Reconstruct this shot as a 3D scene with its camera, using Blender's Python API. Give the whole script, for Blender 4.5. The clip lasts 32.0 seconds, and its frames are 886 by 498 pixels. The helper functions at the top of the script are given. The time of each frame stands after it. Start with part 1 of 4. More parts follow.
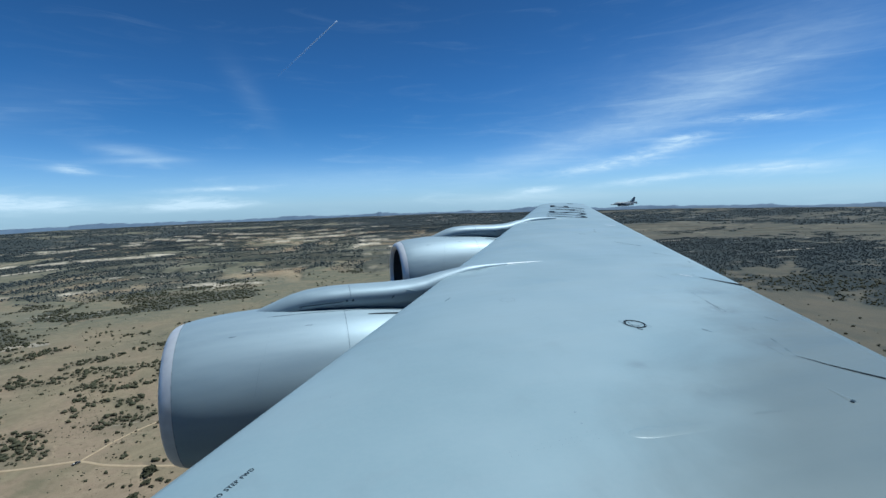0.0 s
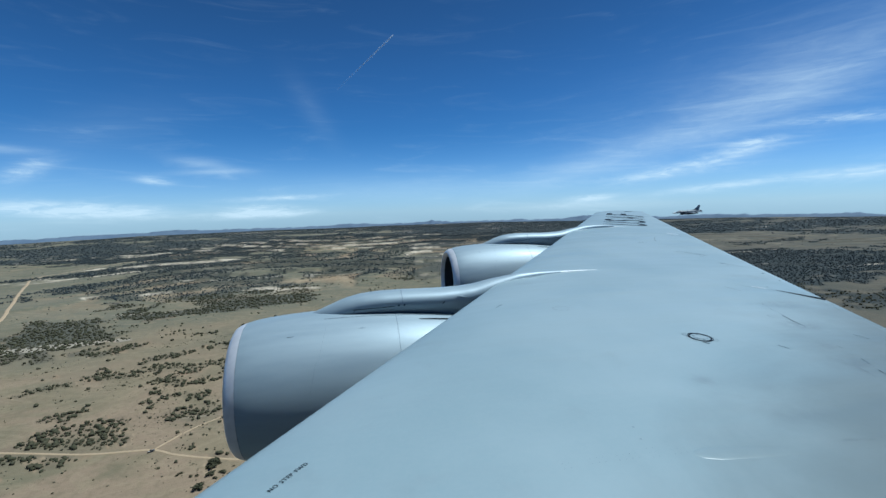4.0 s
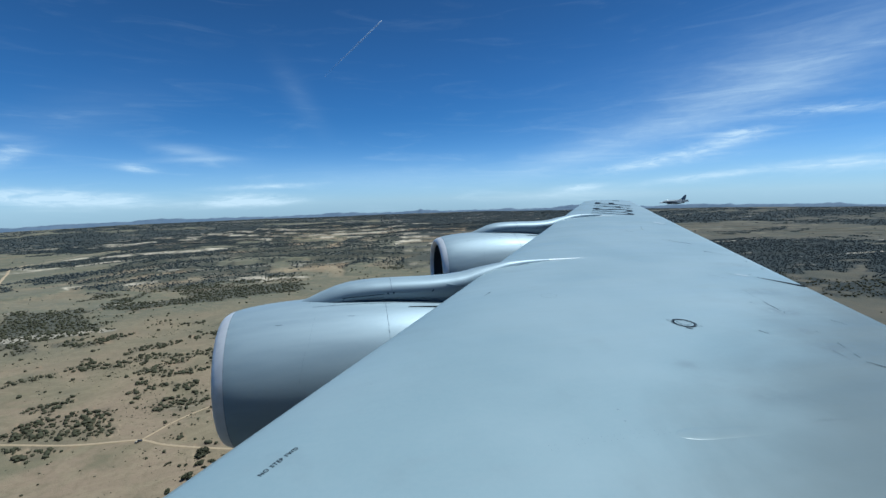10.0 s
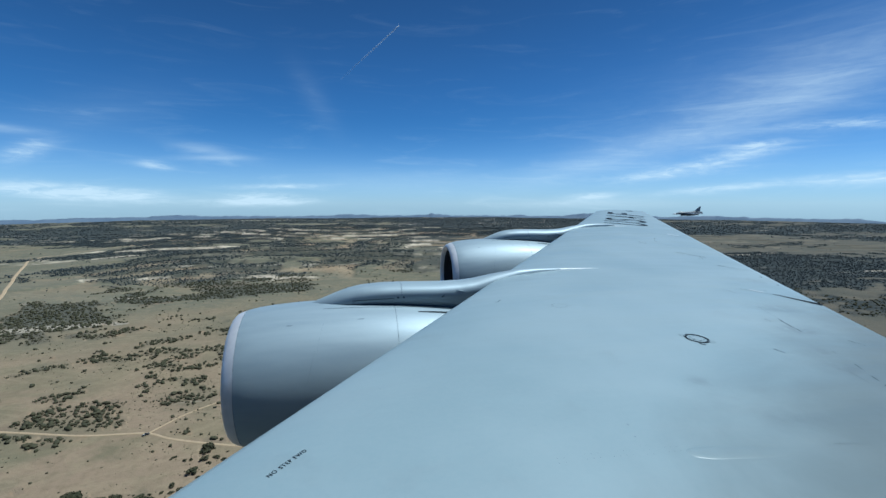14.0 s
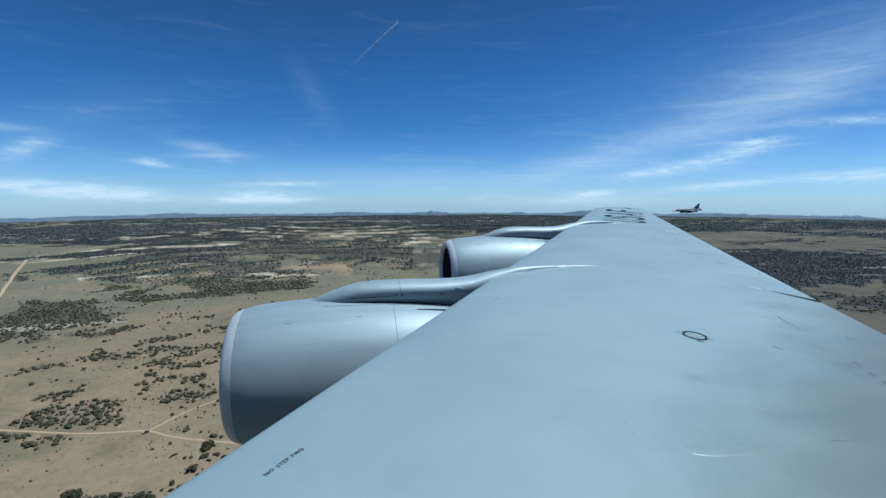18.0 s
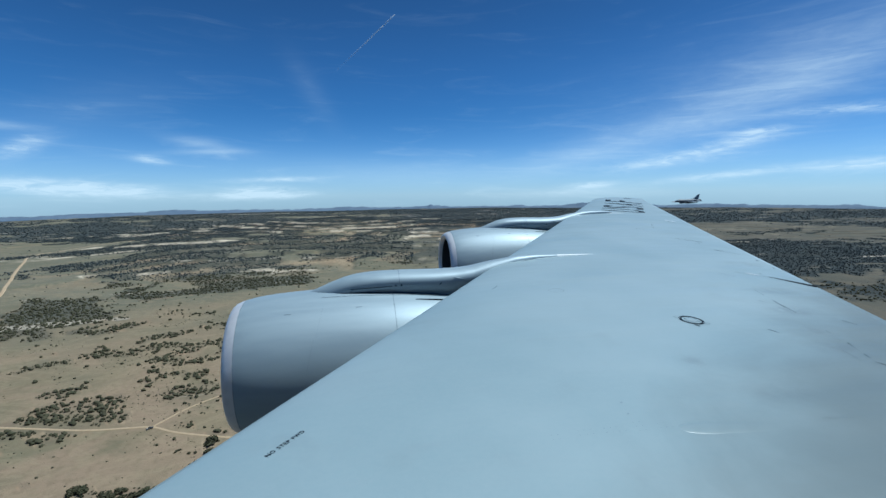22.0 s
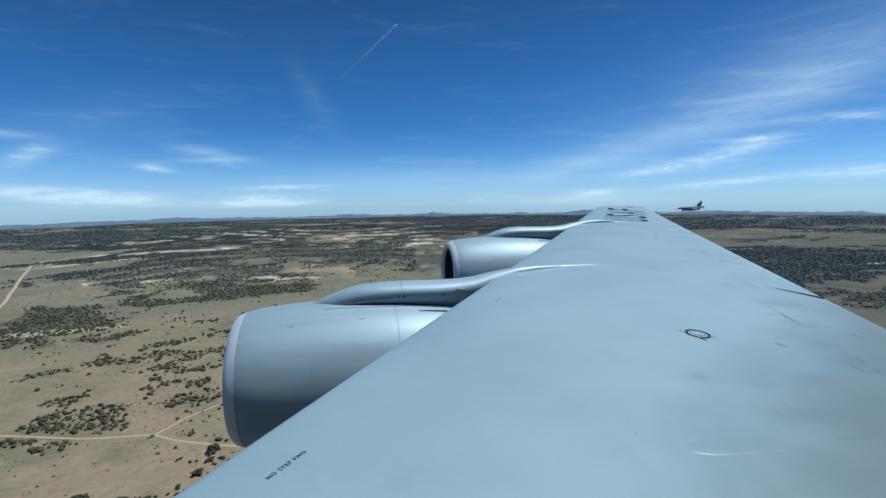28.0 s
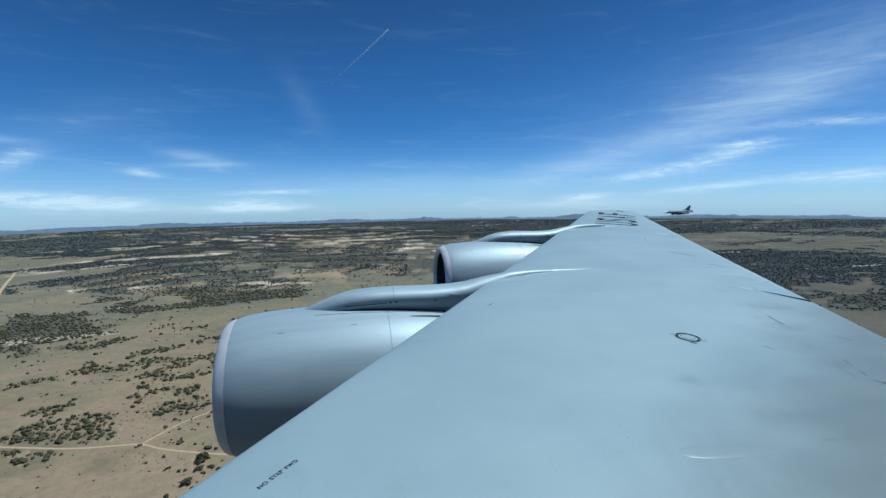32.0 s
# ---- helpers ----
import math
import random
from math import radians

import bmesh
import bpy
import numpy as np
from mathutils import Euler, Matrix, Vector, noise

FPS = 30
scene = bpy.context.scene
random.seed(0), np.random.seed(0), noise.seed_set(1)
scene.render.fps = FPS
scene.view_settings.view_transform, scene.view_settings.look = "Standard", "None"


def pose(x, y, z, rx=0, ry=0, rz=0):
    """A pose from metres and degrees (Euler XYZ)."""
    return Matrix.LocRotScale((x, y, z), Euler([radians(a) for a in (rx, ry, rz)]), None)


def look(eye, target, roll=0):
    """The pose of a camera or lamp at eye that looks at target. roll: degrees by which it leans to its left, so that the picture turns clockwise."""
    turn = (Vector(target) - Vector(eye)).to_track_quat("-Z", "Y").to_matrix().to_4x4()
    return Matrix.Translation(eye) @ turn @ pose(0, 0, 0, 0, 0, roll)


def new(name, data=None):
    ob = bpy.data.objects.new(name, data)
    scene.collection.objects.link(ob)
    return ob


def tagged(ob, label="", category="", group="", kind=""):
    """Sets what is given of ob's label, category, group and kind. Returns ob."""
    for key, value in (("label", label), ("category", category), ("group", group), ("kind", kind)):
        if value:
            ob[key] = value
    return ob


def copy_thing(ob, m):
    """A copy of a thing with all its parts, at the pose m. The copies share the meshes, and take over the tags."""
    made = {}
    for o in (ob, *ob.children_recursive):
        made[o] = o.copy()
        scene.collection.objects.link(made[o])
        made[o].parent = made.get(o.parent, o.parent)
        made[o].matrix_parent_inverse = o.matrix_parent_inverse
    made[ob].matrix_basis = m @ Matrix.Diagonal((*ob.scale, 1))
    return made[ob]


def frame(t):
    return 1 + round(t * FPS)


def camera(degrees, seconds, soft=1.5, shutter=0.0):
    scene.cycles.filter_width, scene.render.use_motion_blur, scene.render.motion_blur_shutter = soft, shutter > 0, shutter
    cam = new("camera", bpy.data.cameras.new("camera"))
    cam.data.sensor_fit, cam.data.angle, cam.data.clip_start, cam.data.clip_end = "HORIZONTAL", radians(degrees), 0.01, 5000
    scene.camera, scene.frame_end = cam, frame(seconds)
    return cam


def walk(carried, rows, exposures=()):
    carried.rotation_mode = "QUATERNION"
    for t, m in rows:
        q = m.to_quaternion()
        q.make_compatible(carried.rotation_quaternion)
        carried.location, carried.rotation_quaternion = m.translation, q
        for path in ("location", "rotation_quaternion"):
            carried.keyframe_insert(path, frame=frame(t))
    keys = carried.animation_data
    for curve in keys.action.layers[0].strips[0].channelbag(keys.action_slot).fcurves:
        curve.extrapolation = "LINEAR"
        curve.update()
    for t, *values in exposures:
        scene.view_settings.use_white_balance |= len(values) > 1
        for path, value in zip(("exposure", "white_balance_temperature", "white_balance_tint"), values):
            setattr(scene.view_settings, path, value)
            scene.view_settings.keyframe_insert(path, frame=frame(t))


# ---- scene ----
import functools

cam = camera(90.8, 32.0)

# seconds, eye (x aft, y outboard, z up), yaw to the aft, pitch, lean
PATH = [
    (0.0, 0.016, 0.003, 0.015, 18.46, -6.39, -1.85),
    (0.5, 0.010, 0.006, 0.001, 18.72, -6.42, -1.90),
    (1.0, 0.007, 0.010, 0.005, 18.09, -6.95, -0.38),
    (1.5, -0.001, -0.003, -0.019, 18.55, -7.82, 3.41),
    (2.0, 0.010, -0.008, -0.004, 15.91, -5.84, -0.33),
    (2.5, 0.021, -0.004, 0.003, 12.11, -5.10, -1.17),
    (3.0, 0.021, 0.007, -0.008, 11.11, -5.28, -1.18),
    (3.5, 0.017, 0.014, -0.017, 11.51, -5.03, -1.66),
    (5.5, 0.014, 0.015, -0.021, 12.35, -5.43, -1.54),
    (6.0, 0.011, 0.011, -0.010, 12.56, -5.49, -1.27),
    (6.5, 0.008, 0.005, -0.009, 13.06, -5.32, -1.21),
    (7.0, 0.014, -0.012, 0.003, 13.28, -5.47, -1.22),
    (7.5, 0.012, 0.008, -0.029, 13.60, -5.45, -1.32),
    (8.0, 0.013, 0.007, -0.022, 13.76, -5.73, -1.46),
    (8.5, 0.010, 0.005, -0.027, 13.76, -5.78, -1.57),
    (9.0, 0.014, -0.002, -0.034, 13.75, -6.01, -1.54),
    (9.5, 0.016, -0.008, -0.023, 13.47, -6.60, -1.55),
    (10.0, 0.012, 0.002, -0.035, 13.14, -6.55, -1.69),
    (10.5, 0.011, 0.003, -0.034, 12.91, -7.08, -1.51),
    (11.0, 0.021, 0.000, -0.017, 12.32, -7.84, -1.37),
    (11.5, 0.018, 0.007, -0.005, 11.89, -8.00, -1.10),
    (12.0, 0.011, 0.000, -0.019, 11.56, -7.43, -0.80),
    (12.5, 0.006, 0.008, -0.014, 11.39, -7.09, -0.16),
    (13.0, 0.004, 0.012, 0.001, 11.31, -6.93, 0.23),
    (13.5, 0.000, 0.002, -0.001, 11.46, -6.44, 0.32),
    (14.0, -0.013, 0.000, -0.013, 11.85, -5.93, -0.03),
    (14.5, -0.010, 0.009, -0.024, 11.95, -5.52, -0.62),
    (16.5, 0.012, 0.023, -0.014, 11.95, -6.56, -0.73),
    (17.0, 0.014, 0.014, 0.008, 11.95, -6.84, -0.31),
    (17.5, 0.010, 0.000, 0.008, 11.91, -6.54, -0.14),
    (18.0, 0.001, 0.005, -0.011, 11.95, -6.27, -0.13),
    (18.5, 0.002, 0.013, 0.004, 12.21, -6.02, -0.21),
    (19.0, -0.000, 0.001, 0.008, 12.53, -5.78, -0.64),
    (19.5, 0.011, 0.017, -0.011, 12.56, -5.38, -1.03),
    (20.0, 0.013, 0.011, -0.003, 12.69, -5.52, -0.90),
    (20.5, 0.011, 0.024, -0.019, 12.76, -5.37, -1.03),
    (21.0, 0.015, 0.010, -0.017, 12.72, -5.69, -1.18),
    (21.5, 0.026, -0.021, -0.041, 12.48, -6.41, -1.12),
    (22.0, 0.018, -0.030, -0.068, 11.94, -7.09, -0.80),
    (22.5, 0.019, -0.017, -0.050, 11.17, -7.78, -0.13),
    (23.0, 0.008, 0.009, -0.026, 10.88, -8.26, 0.23),
    (23.5, 0.002, 0.008, -0.010, 10.78, -7.40, 0.15),
    (24.0, 0.005, 0.031, 0.020, 10.84, -7.00, -0.10),
    (24.5, 0.006, 0.038, 0.034, 11.28, -6.22, -0.58),
    (25.0, 0.001, 0.035, 0.030, 12.14, -4.89, -1.15),
    (25.5, 0.007, 0.025, 0.011, 12.58, -4.78, -1.13),
    (26.0, 0.010, 0.014, 0.002, 12.35, -5.71, -0.87),
    (26.5, 0.013, 0.003, -0.015, 11.79, -6.16, -0.82),
    (28.5, 0.017, 0.007, -0.006, 11.62, -6.12, -0.87),
    (29.0, 0.016, 0.010, 0.006, 11.44, -6.29, -0.60),
    (29.5, 0.022, 0.011, 0.005, 11.67, -5.84, -0.90),
    (30.0, 0.011, 0.012, -0.000, 12.06, -5.49, -1.03),
    (30.5, 0.018, 0.009, 0.004, 12.14, -5.54, -0.78),
    (31.0, 0.013, 0.013, 0.000, 12.32, -5.53, -0.80),
    (31.5, 0.019, -0.009, 0.001, 12.44, -5.46, -1.04),
    (32.0, 0.014, 0.004, -0.003, 12.74, -5.55, -1.02),
]


def aimed(x, y, z, yaw, pitch, lean):
    a, b = radians(yaw), radians(pitch)
    way = Vector((math.sin(a) * math.cos(b), math.cos(a) * math.cos(b), math.sin(b)))
    return look((x, y, z), Vector((x, y, z)) + 10 * way, lean)


walk(cam, [(r[0], aimed(*r[1:])) for r in PATH], [(0.0, 0.08, 5500, -1), (32.0, 0.08, 5500, -1)])

# ---- light ----
SUN_EL, SUN_AZ = 64.0, 92.0          # degrees; azimuth from +y (outboard) towards +x (aft)
ALT = 200.0                          # height of the window over the plain
sun = new("sun", bpy.data.lights.new("sun", "SUN"))
sun.data.energy, sun.data.angle, sun.data.color = 4.8, radians(0.53), (1.0, 0.97, 0.91)
sun_way = Vector((math.sin(radians(SUN_AZ)) * math.cos(radians(SUN_EL)),
                  math.cos(radians(SUN_AZ)) * math.cos(radians(SUN_EL)), math.sin(radians(SUN_EL))))
sun.matrix_world = look(200 * sun_way, (0, 0, 0))


class Nodes:
    """Small helper to write node trees."""

    def __init__(self, tree):
        self.tree = tree

    def add(self, kind, **sets):
        n = self.tree.nodes.new(kind)
        for k, v in sets.items():
            setattr(n, k, v)
        return n

    def put(self, sock, v):
        if isinstance(v, bpy.types.NodeSocket):
            self.tree.links.new(v, sock)
        elif v is not None:
            sock.default_value = v

    def math(self, op, a, b=None, c=None, clamp=False):
        n = self.add("ShaderNodeMath", operation=op, use_clamp=clamp)
        for s, v in zip(n.inputs, (a, b, c)):
            self.put(s, v)
        return n.outputs[0]

    def mix(self, fac, a, b, blend="MIX"):
        n = self.add("ShaderNodeMix", data_type="RGBA", blend_type=blend)
        self.put(n.inputs[0], fac)
        self.put(n.inputs[6], a if isinstance(a, bpy.types.NodeSocket) else (*a, 1) if len(a) == 3 else a)
        self.put(n.inputs[7], b if isinstance(b, bpy.types.NodeSocket) else (*b, 1) if len(b) == 3 else b)
        return n.outputs[2]

    def noise(self, vec, scale, detail=4.0, rough=0.55, dist=0.0):
        n = self.add("ShaderNodeTexNoise")
        self.put(n.inputs["Vector"], vec)
        n.inputs["Scale"].default_value = scale
        n.inputs["Detail"].default_value = detail
        n.inputs["Roughness"].default_value = rough
        n.inputs["Distortion"].default_value = dist
        return n.outputs[0]

    def ramp(self, v, lo, hi, a=0.0, b=1.0):
        n = self.add("ShaderNodeMapRange", interpolation_type="SMOOTHSTEP")
        for s, x in zip(n.inputs, (v, lo, hi, a, b)):
            self.put(s, x)
        return n.outputs[0]

    def mapped(self, vec, scale=(1, 1, 1), rot=(0, 0, 0), loc=(0, 0, 0)):
        n = self.add("ShaderNodeMapping")
        self.put(n.inputs[0], vec)
        n.inputs[1].default_value, n.inputs[2].default_value, n.inputs[3].default_value = loc, rot, scale
        return n.outputs[0]


world = bpy.data.worlds.new("sky")
scene.world = world
world.use_nodes = True
world.node_tree.nodes.clear()
wn = Nodes(world.node_tree)
sky = wn.add("ShaderNodeTexSky", sky_type="NISHITA", sun_disc=False)
sky.sun_elevation, sky.sun_rotation = radians(SUN_EL), radians(SUN_AZ)
sky.altitude, sky.air_density, sky.dust_density, sky.ozone_density = 1900.0, 1.0, 0.3, 2.5
way = wn.add("ShaderNodeTexCoord").outputs["Generated"]
split = wn.add("ShaderNodeSeparateXYZ")
wn.put(split.inputs[0], way)
dx, dy, dz = split.outputs
az = wn.math("MULTIPLY", wn.math("ARCTAN2", dx, dy), 180 / math.pi)
el = wn.math("MULTIPLY", wn.math("ARCSINE", dz), 180 / math.pi)
polar = wn.add("ShaderNodeCombineXYZ")
wn.put(polar.inputs[0], az), wn.put(polar.inputs[1], el)
flat = polar.outputs[0]
# cirrus: azimuth, elevation, half length, half width, tilt (degrees), density
FORWARD_CIRRUS = [
    (-27.7, 1.1, 7.6, 0.72, -3.8, 1.8), (-10.3, 0.3, 6.0, 0.52, 0.5, 1.6), (-8.8, 2.1, 5.9, 0.30, 1.6, 0.9), (-10.4, 1.1, 3.8, 0.40, 0.3, 0.9),
    (-21.2, 4.2, 1.8, 0.42, -7.7, 0.8), (-15.6, 5.9, 4.7, 0.62, -10.8, 0.40), (-15.5, 5.2, 4.0, 0.32, 2.6, 0.55), (-31.3, 5.0, 2.2, 0.75, 28.4, 0.8),
    (-33.0, 6.8, 3.0, 0.40, 0.1, 0.5), (-3.9, 12.4, 5.0, 1.40, -58.3, 0.09), (-26.0, 9.0, 9.0, 2.4, 18.0, 0.10)]
AFT_CIRRUS = [
    (31.5, 5.2, 12.9, 1.60, 14.5, 0.42), (47.3, 9.6, 13.0, 2.30, 16.8, 0.38), (52.0, 13.2, 12.0, 3.20, 13.0, 0.22), (46.0, 9.0, 24.0, 7.00, 12.0, 0.20),
    (44.0, 4.8, 6.0, 0.62, 9.9, 0.95), (47.2, 6.1, 2.6, 0.40, 2.5, 0.7), (38.0, 3.3, 7.3, 0.50, 4.1, 0.75), (54.6, 7.5, 5.5, 0.45, -1.2, 0.8),
    (43.6, 1.6, 6.6, 0.40, 5.1, 0.8), (55.0, 2.3, 5.5, 0.55, 1.0, 0.9), (30.4, 0.9, 3.2, 0.41, 2.6, 1.0), (27.9, 0.0, 9.4, 0.60, 0.9, 0.5), (8.0, 2.6, 16.0, 1.6, 0.0, 0.30)]
warp = wn.math("MULTIPLY", wn.math("SUBTRACT", wn.noise(flat, 0.16, 3), 0.5), 3.2)
wisp_a = wn.noise(wn.mapped(flat, (0.09, 0.62, 1), (0, 0, radians(-11))), 1.0, 8, 0.6, 1.0)
wisp_b = wn.noise(wn.mapped(flat, (0.35, 1.7, 1), (0, 0, radians(-10))), 1.0, 7, 0.6, 1.4)
sharp, soft = [], []
for a0, e0, ln, wd, tilt, dens in FORWARD_CIRRUS + AFT_CIRRUS:
    c, s = math.cos(radians(tilt)), math.sin(radians(tilt))
    da = wn.math("SUBTRACT", az, a0)
    de = wn.math("SUBTRACT", wn.math("MULTIPLY_ADD", warp, min(0.3, wd * 0.3), el), e0)
    u = wn.math("DIVIDE", wn.math("ADD", wn.math("MULTIPLY", da, c), wn.math("MULTIPLY", de, s)), ln * 0.85)
    v = wn.math("DIVIDE", wn.math("SUBTRACT", wn.math("MULTIPLY", de, c), wn.math("MULTIPLY", da, s)), wd * 0.95)
    d2 = wn.math("ADD", wn.math("MULTIPLY", u, u), wn.math("MULTIPLY", v, v))
    m = wn.math("MULTIPLY", wn.math("EXPONENT", wn.math("MULTIPLY", d2, -1.0)), dens)
    (sharp if dens > 0.6 and wd < 1.5 else soft).append(m)
wisp = wn.math("ADD", wn.math("MULTIPLY_ADD", wn.ramp(wisp_a, 0.22, 0.85), 0.50, 0.36), wn.math("MULTIPLY", wn.ramp(wisp_b, 0.25, 0.85), 0.20))
fine = wn.math("ADD", wn.math("MULTIPLY_ADD", wn.ramp(wisp_a, 0.25, 0.80), 0.70, 0.12), wn.math("MULTIPLY", wn.ramp(wisp_b, 0.34, 0.74), 0.62))
sharp, soft = (functools.reduce(lambda p, q: wn.math("ADD", p, q), g) for g in (sharp, soft))
thin = wn.math("MULTIPLY", wn.ramp(wisp_a, 0.5, 0.95), wn.ramp(el, 1.0, 14.0, 0.35, 0.10))
cover = wn.math("ADD", wn.math("MULTIPLY", soft, wisp), wn.math("MULTIPLY_ADD", sharp, fine, thin), clamp=True)
cover = wn.math("MULTIPLY", cover, 0.75, clamp=True)
low = wn.mix(wn.ramp(el, 0.0, 11.0), (0.56, 0.73, 1.00), (0.290, 0.525, 0.775))
depth = wn.mix(wn.ramp(el, 9.0, 30.0), low, (0.248, 0.402, 0.565))
deep = wn.mix(1.0, sky.outputs[0], depth, "MULTIPLY")
deep = wn.mix(wn.ramp(el, -1.0, 7.0, 0.30, 0.0), deep, (4.0, 5.4, 7.2))
veil = wn.mix(cover, deep, (7.2, 8.0, 8.6))
back = wn.add("ShaderNodeBackground")
wn.put(back.inputs[0], veil)
back.inputs[1].default_value = 0.1
wn.put(wn.add("ShaderNodeOutputWorld").inputs[0], back.outputs[0])


# ---- materials ----
def material(name):
    m = bpy.data.materials.new(name)
    m.use_nodes = True
    n = Nodes(m.node_tree)
    b = m.node_tree.nodes["Principled BSDF"]
    at = n.add("ShaderNodeTexCoord").outputs["Object"]
    return m, n, b, at


def plain(name, colour, rough=0.5, metal=0.0, vary=0.08, scale=3.0, bump=0.0, coat=0.0, spec=0.5):
    m, n, b, at = material(name)
    v = n.noise(at, scale, 5, 0.6)
    dark = tuple(c * (1 - vary * 2) for c in colour)
    light = tuple(min(1, c * (1 + vary)) for c in colour)
    n.put(b.inputs["Base Color"], n.mix(n.ramp(v, 0.3, 0.7), dark, light))
    n.put(b.inputs["Roughness"], n.ramp(n.noise(at, scale * 3, 4), 0.3, 0.7, rough * 0.85, min(1, rough * 1.15)))
    b.inputs["Metallic"].default_value = metal
    b.inputs["Coat Weight"].default_value = coat
    b.inputs["Specular IOR Level"].default_value = spec
    if bump:
        k = n.add("ShaderNodeBump")
        k.inputs["Strength"].default_value, k.inputs["Distance"].default_value = bump, 0.01
        n.put(k.inputs["Height"], n.noise(at, scale * 12, 4))
        n.put(b.inputs["Normal"], k.outputs[0])
    return m


def wing_paint():
    m, n, b, at = material("grey_wing_paint")
    long = n.mapped(at, (0.25, 1.6, 1.0), (0, 0, radians(-6)))
    streak = n.noise(long, 1.2, 7, 0.62, 0.3)
    cloudy = n.noise(at, 0.55, 5, 0.55)
    grain = n.noise(at, 26, 5, 0.65)
    spot = n.noise(n.mapped(at, (1, 1, 1), (0, 0, 0), (4, 9, 0)), 1.7, 4, 0.55)
    c = n.mix(n.ramp(cloudy, 0.3, 0.7), (0.222, 0.294, 0.323), (0.267, 0.337, 0.365))
    c = n.mix(n.ramp(streak, 0.42, 0.75, 0, 0.22), c, (0.211, 0.256, 0.288))
    c = n.mix(n.ramp(spot, 0.60, 0.76, 0, 0.20), c, (0.178, 0.218, 0.236))
    c = n.mix(n.ramp(grain, 0.25, 0.75, 0, 0.18), c, (0.301, 0.344, 0.370))
    # the inner rear skin darkens towards the root and aft, with an uneven edge
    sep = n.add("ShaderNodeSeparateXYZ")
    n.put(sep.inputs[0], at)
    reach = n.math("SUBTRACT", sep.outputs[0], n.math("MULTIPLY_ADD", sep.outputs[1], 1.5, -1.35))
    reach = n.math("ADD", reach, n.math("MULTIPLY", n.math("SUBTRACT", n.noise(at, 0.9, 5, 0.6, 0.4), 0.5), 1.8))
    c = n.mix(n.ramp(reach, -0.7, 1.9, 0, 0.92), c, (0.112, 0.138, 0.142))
    # oil smears behind hinges and caps: place, half length, half width, strength
    blot = n.noise(at, 7.0, 5, 0.65)
    for x0, y0, a, b_, k in ((5.05, 4.02, 0.22, 0.16, 0.55), (4.45, 3.05, 0.16, 0.12, 0.45), (5.55, 4.75, 0.30, 0.16, 0.35), (4.62, 3.42, 0.14, 0.10, 0.35),
                             (2.75, 2.95, 0.10, 0.08, 0.30), (6.7, 6.2, 0.35, 0.20, 0.30), (3.05, 2.40, 0.22, 0.10, 0.28)):
        u = n.math("DIVIDE", n.math("SUBTRACT", sep.outputs[0], x0), a)
        v = n.math("DIVIDE", n.math("SUBTRACT", sep.outputs[1], y0), b_)
        d = n.math("EXPONENT", n.math("MULTIPLY", n.math("ADD", n.math("MULTIPLY", u, u), n.math("MULTIPLY", v, v)), -1.0))
        c = n.mix(n.math("MULTIPLY", n.math("MULTIPLY", d, k), n.ramp(blot, 0.35, 0.62)), c, (0.095, 0.112, 0.122))
    n.put(b.inputs["Base Color"], c)
    n.put(b.inputs["Roughness"], n.ramp(streak, 0.25, 0.75, 0.36, 0.50))
    k = n.add("ShaderNodeBump")
    k.inputs["Strength"].default_value, k.inputs["Distance"].default_value = 0.025, 0.01
    n.put(k.inputs["Height"], n.noise(at, 3.0, 4))
    n.put(b.inputs["Normal"], k.outputs[0])
    return m


def cowl_paint():
    m, n, b, at = material("grey_cowl_paint")
    streak = n.noise(n.mapped(at, (0.35, 3.0, 3.0)), 1.3, 6, 0.6)
    grain = n.noise(at, 22, 5, 0.6)
    c = n.mix(n.ramp(streak, 0.35, 0.7), (0.256, 0.322, 0.368), (0.301, 0.370, 0.414))
    c = n.mix(n.ramp(grain, 0.3, 0.75, 0, 0.2), c, (0.31, 0.36, 0.39))
    n.put(b.inputs["Base Color"], c)
    n.put(b.inputs["Roughness"], n.ramp(streak, 0.3, 0.7, 0.47, 0.58))
    b.inputs["Metallic"].default_value = 0.20
    return m


WING_PAINT, COWL_PAINT = wing_paint(), cowl_paint()
LIP_METAL = plain("bare_lip_metal", (0.64, 0.64, 0.66), 0.40, 0.35, 0.05, 6)
DARK_DUCT = plain("dark_duct", (0.05, 0.055, 0.06), 0.5, 0.2, 0.1, 4)
FAN_METAL = plain("fan_titanium", (0.18, 0.18, 0.19), 0.35, 0.9, 0.08, 8)
SEAM = plain("dark_seam", (0.052, 0.076, 0.098), 0.85, 0.0, 0.15, 20, spec=0.08)
GAP = plain("open_gap", (0.014, 0.018, 0.022), 0.9, 0.0, 0.1, 20, spec=0.03)
FAINT_SEAM = plain("faint_seam", (0.185, 0.22, 0.245), 0.7, 0.0, 0.1, 20, spec=0.2)
LETTER = plain("lettering_paint", (0.013, 0.020, 0.030), 0.75, 0.0, 0.15, 9, spec=0.08)
PALE = plain("pale_cap_and_glint_paint", (0.52, 0.56, 0.58), 0.4, 0.0, 0.08, 9)
FUSELAGE_PAINT = plain("grey_fuselage_paint", (0.28, 0.31, 0.34), 0.4, 0.0, 0.08, 0.8)
# canopy glass made pale: the sun glint is put into its base colour
GLINT_GLASS = plain("glinting_canopy_glass", (0.50, 0.51, 0.48), 0.12, 0.0, 0.02, 2, coat=0.6)
JET_GREY = plain("jet_upper_grey", (0.066, 0.092, 0.126), 0.5, 0.0, 0.08, 0.7)
JET_LIGHT = plain("jet_nose_grey", (0.50, 0.53, 0.56), 0.45, 0.0, 0.06, 0.9)
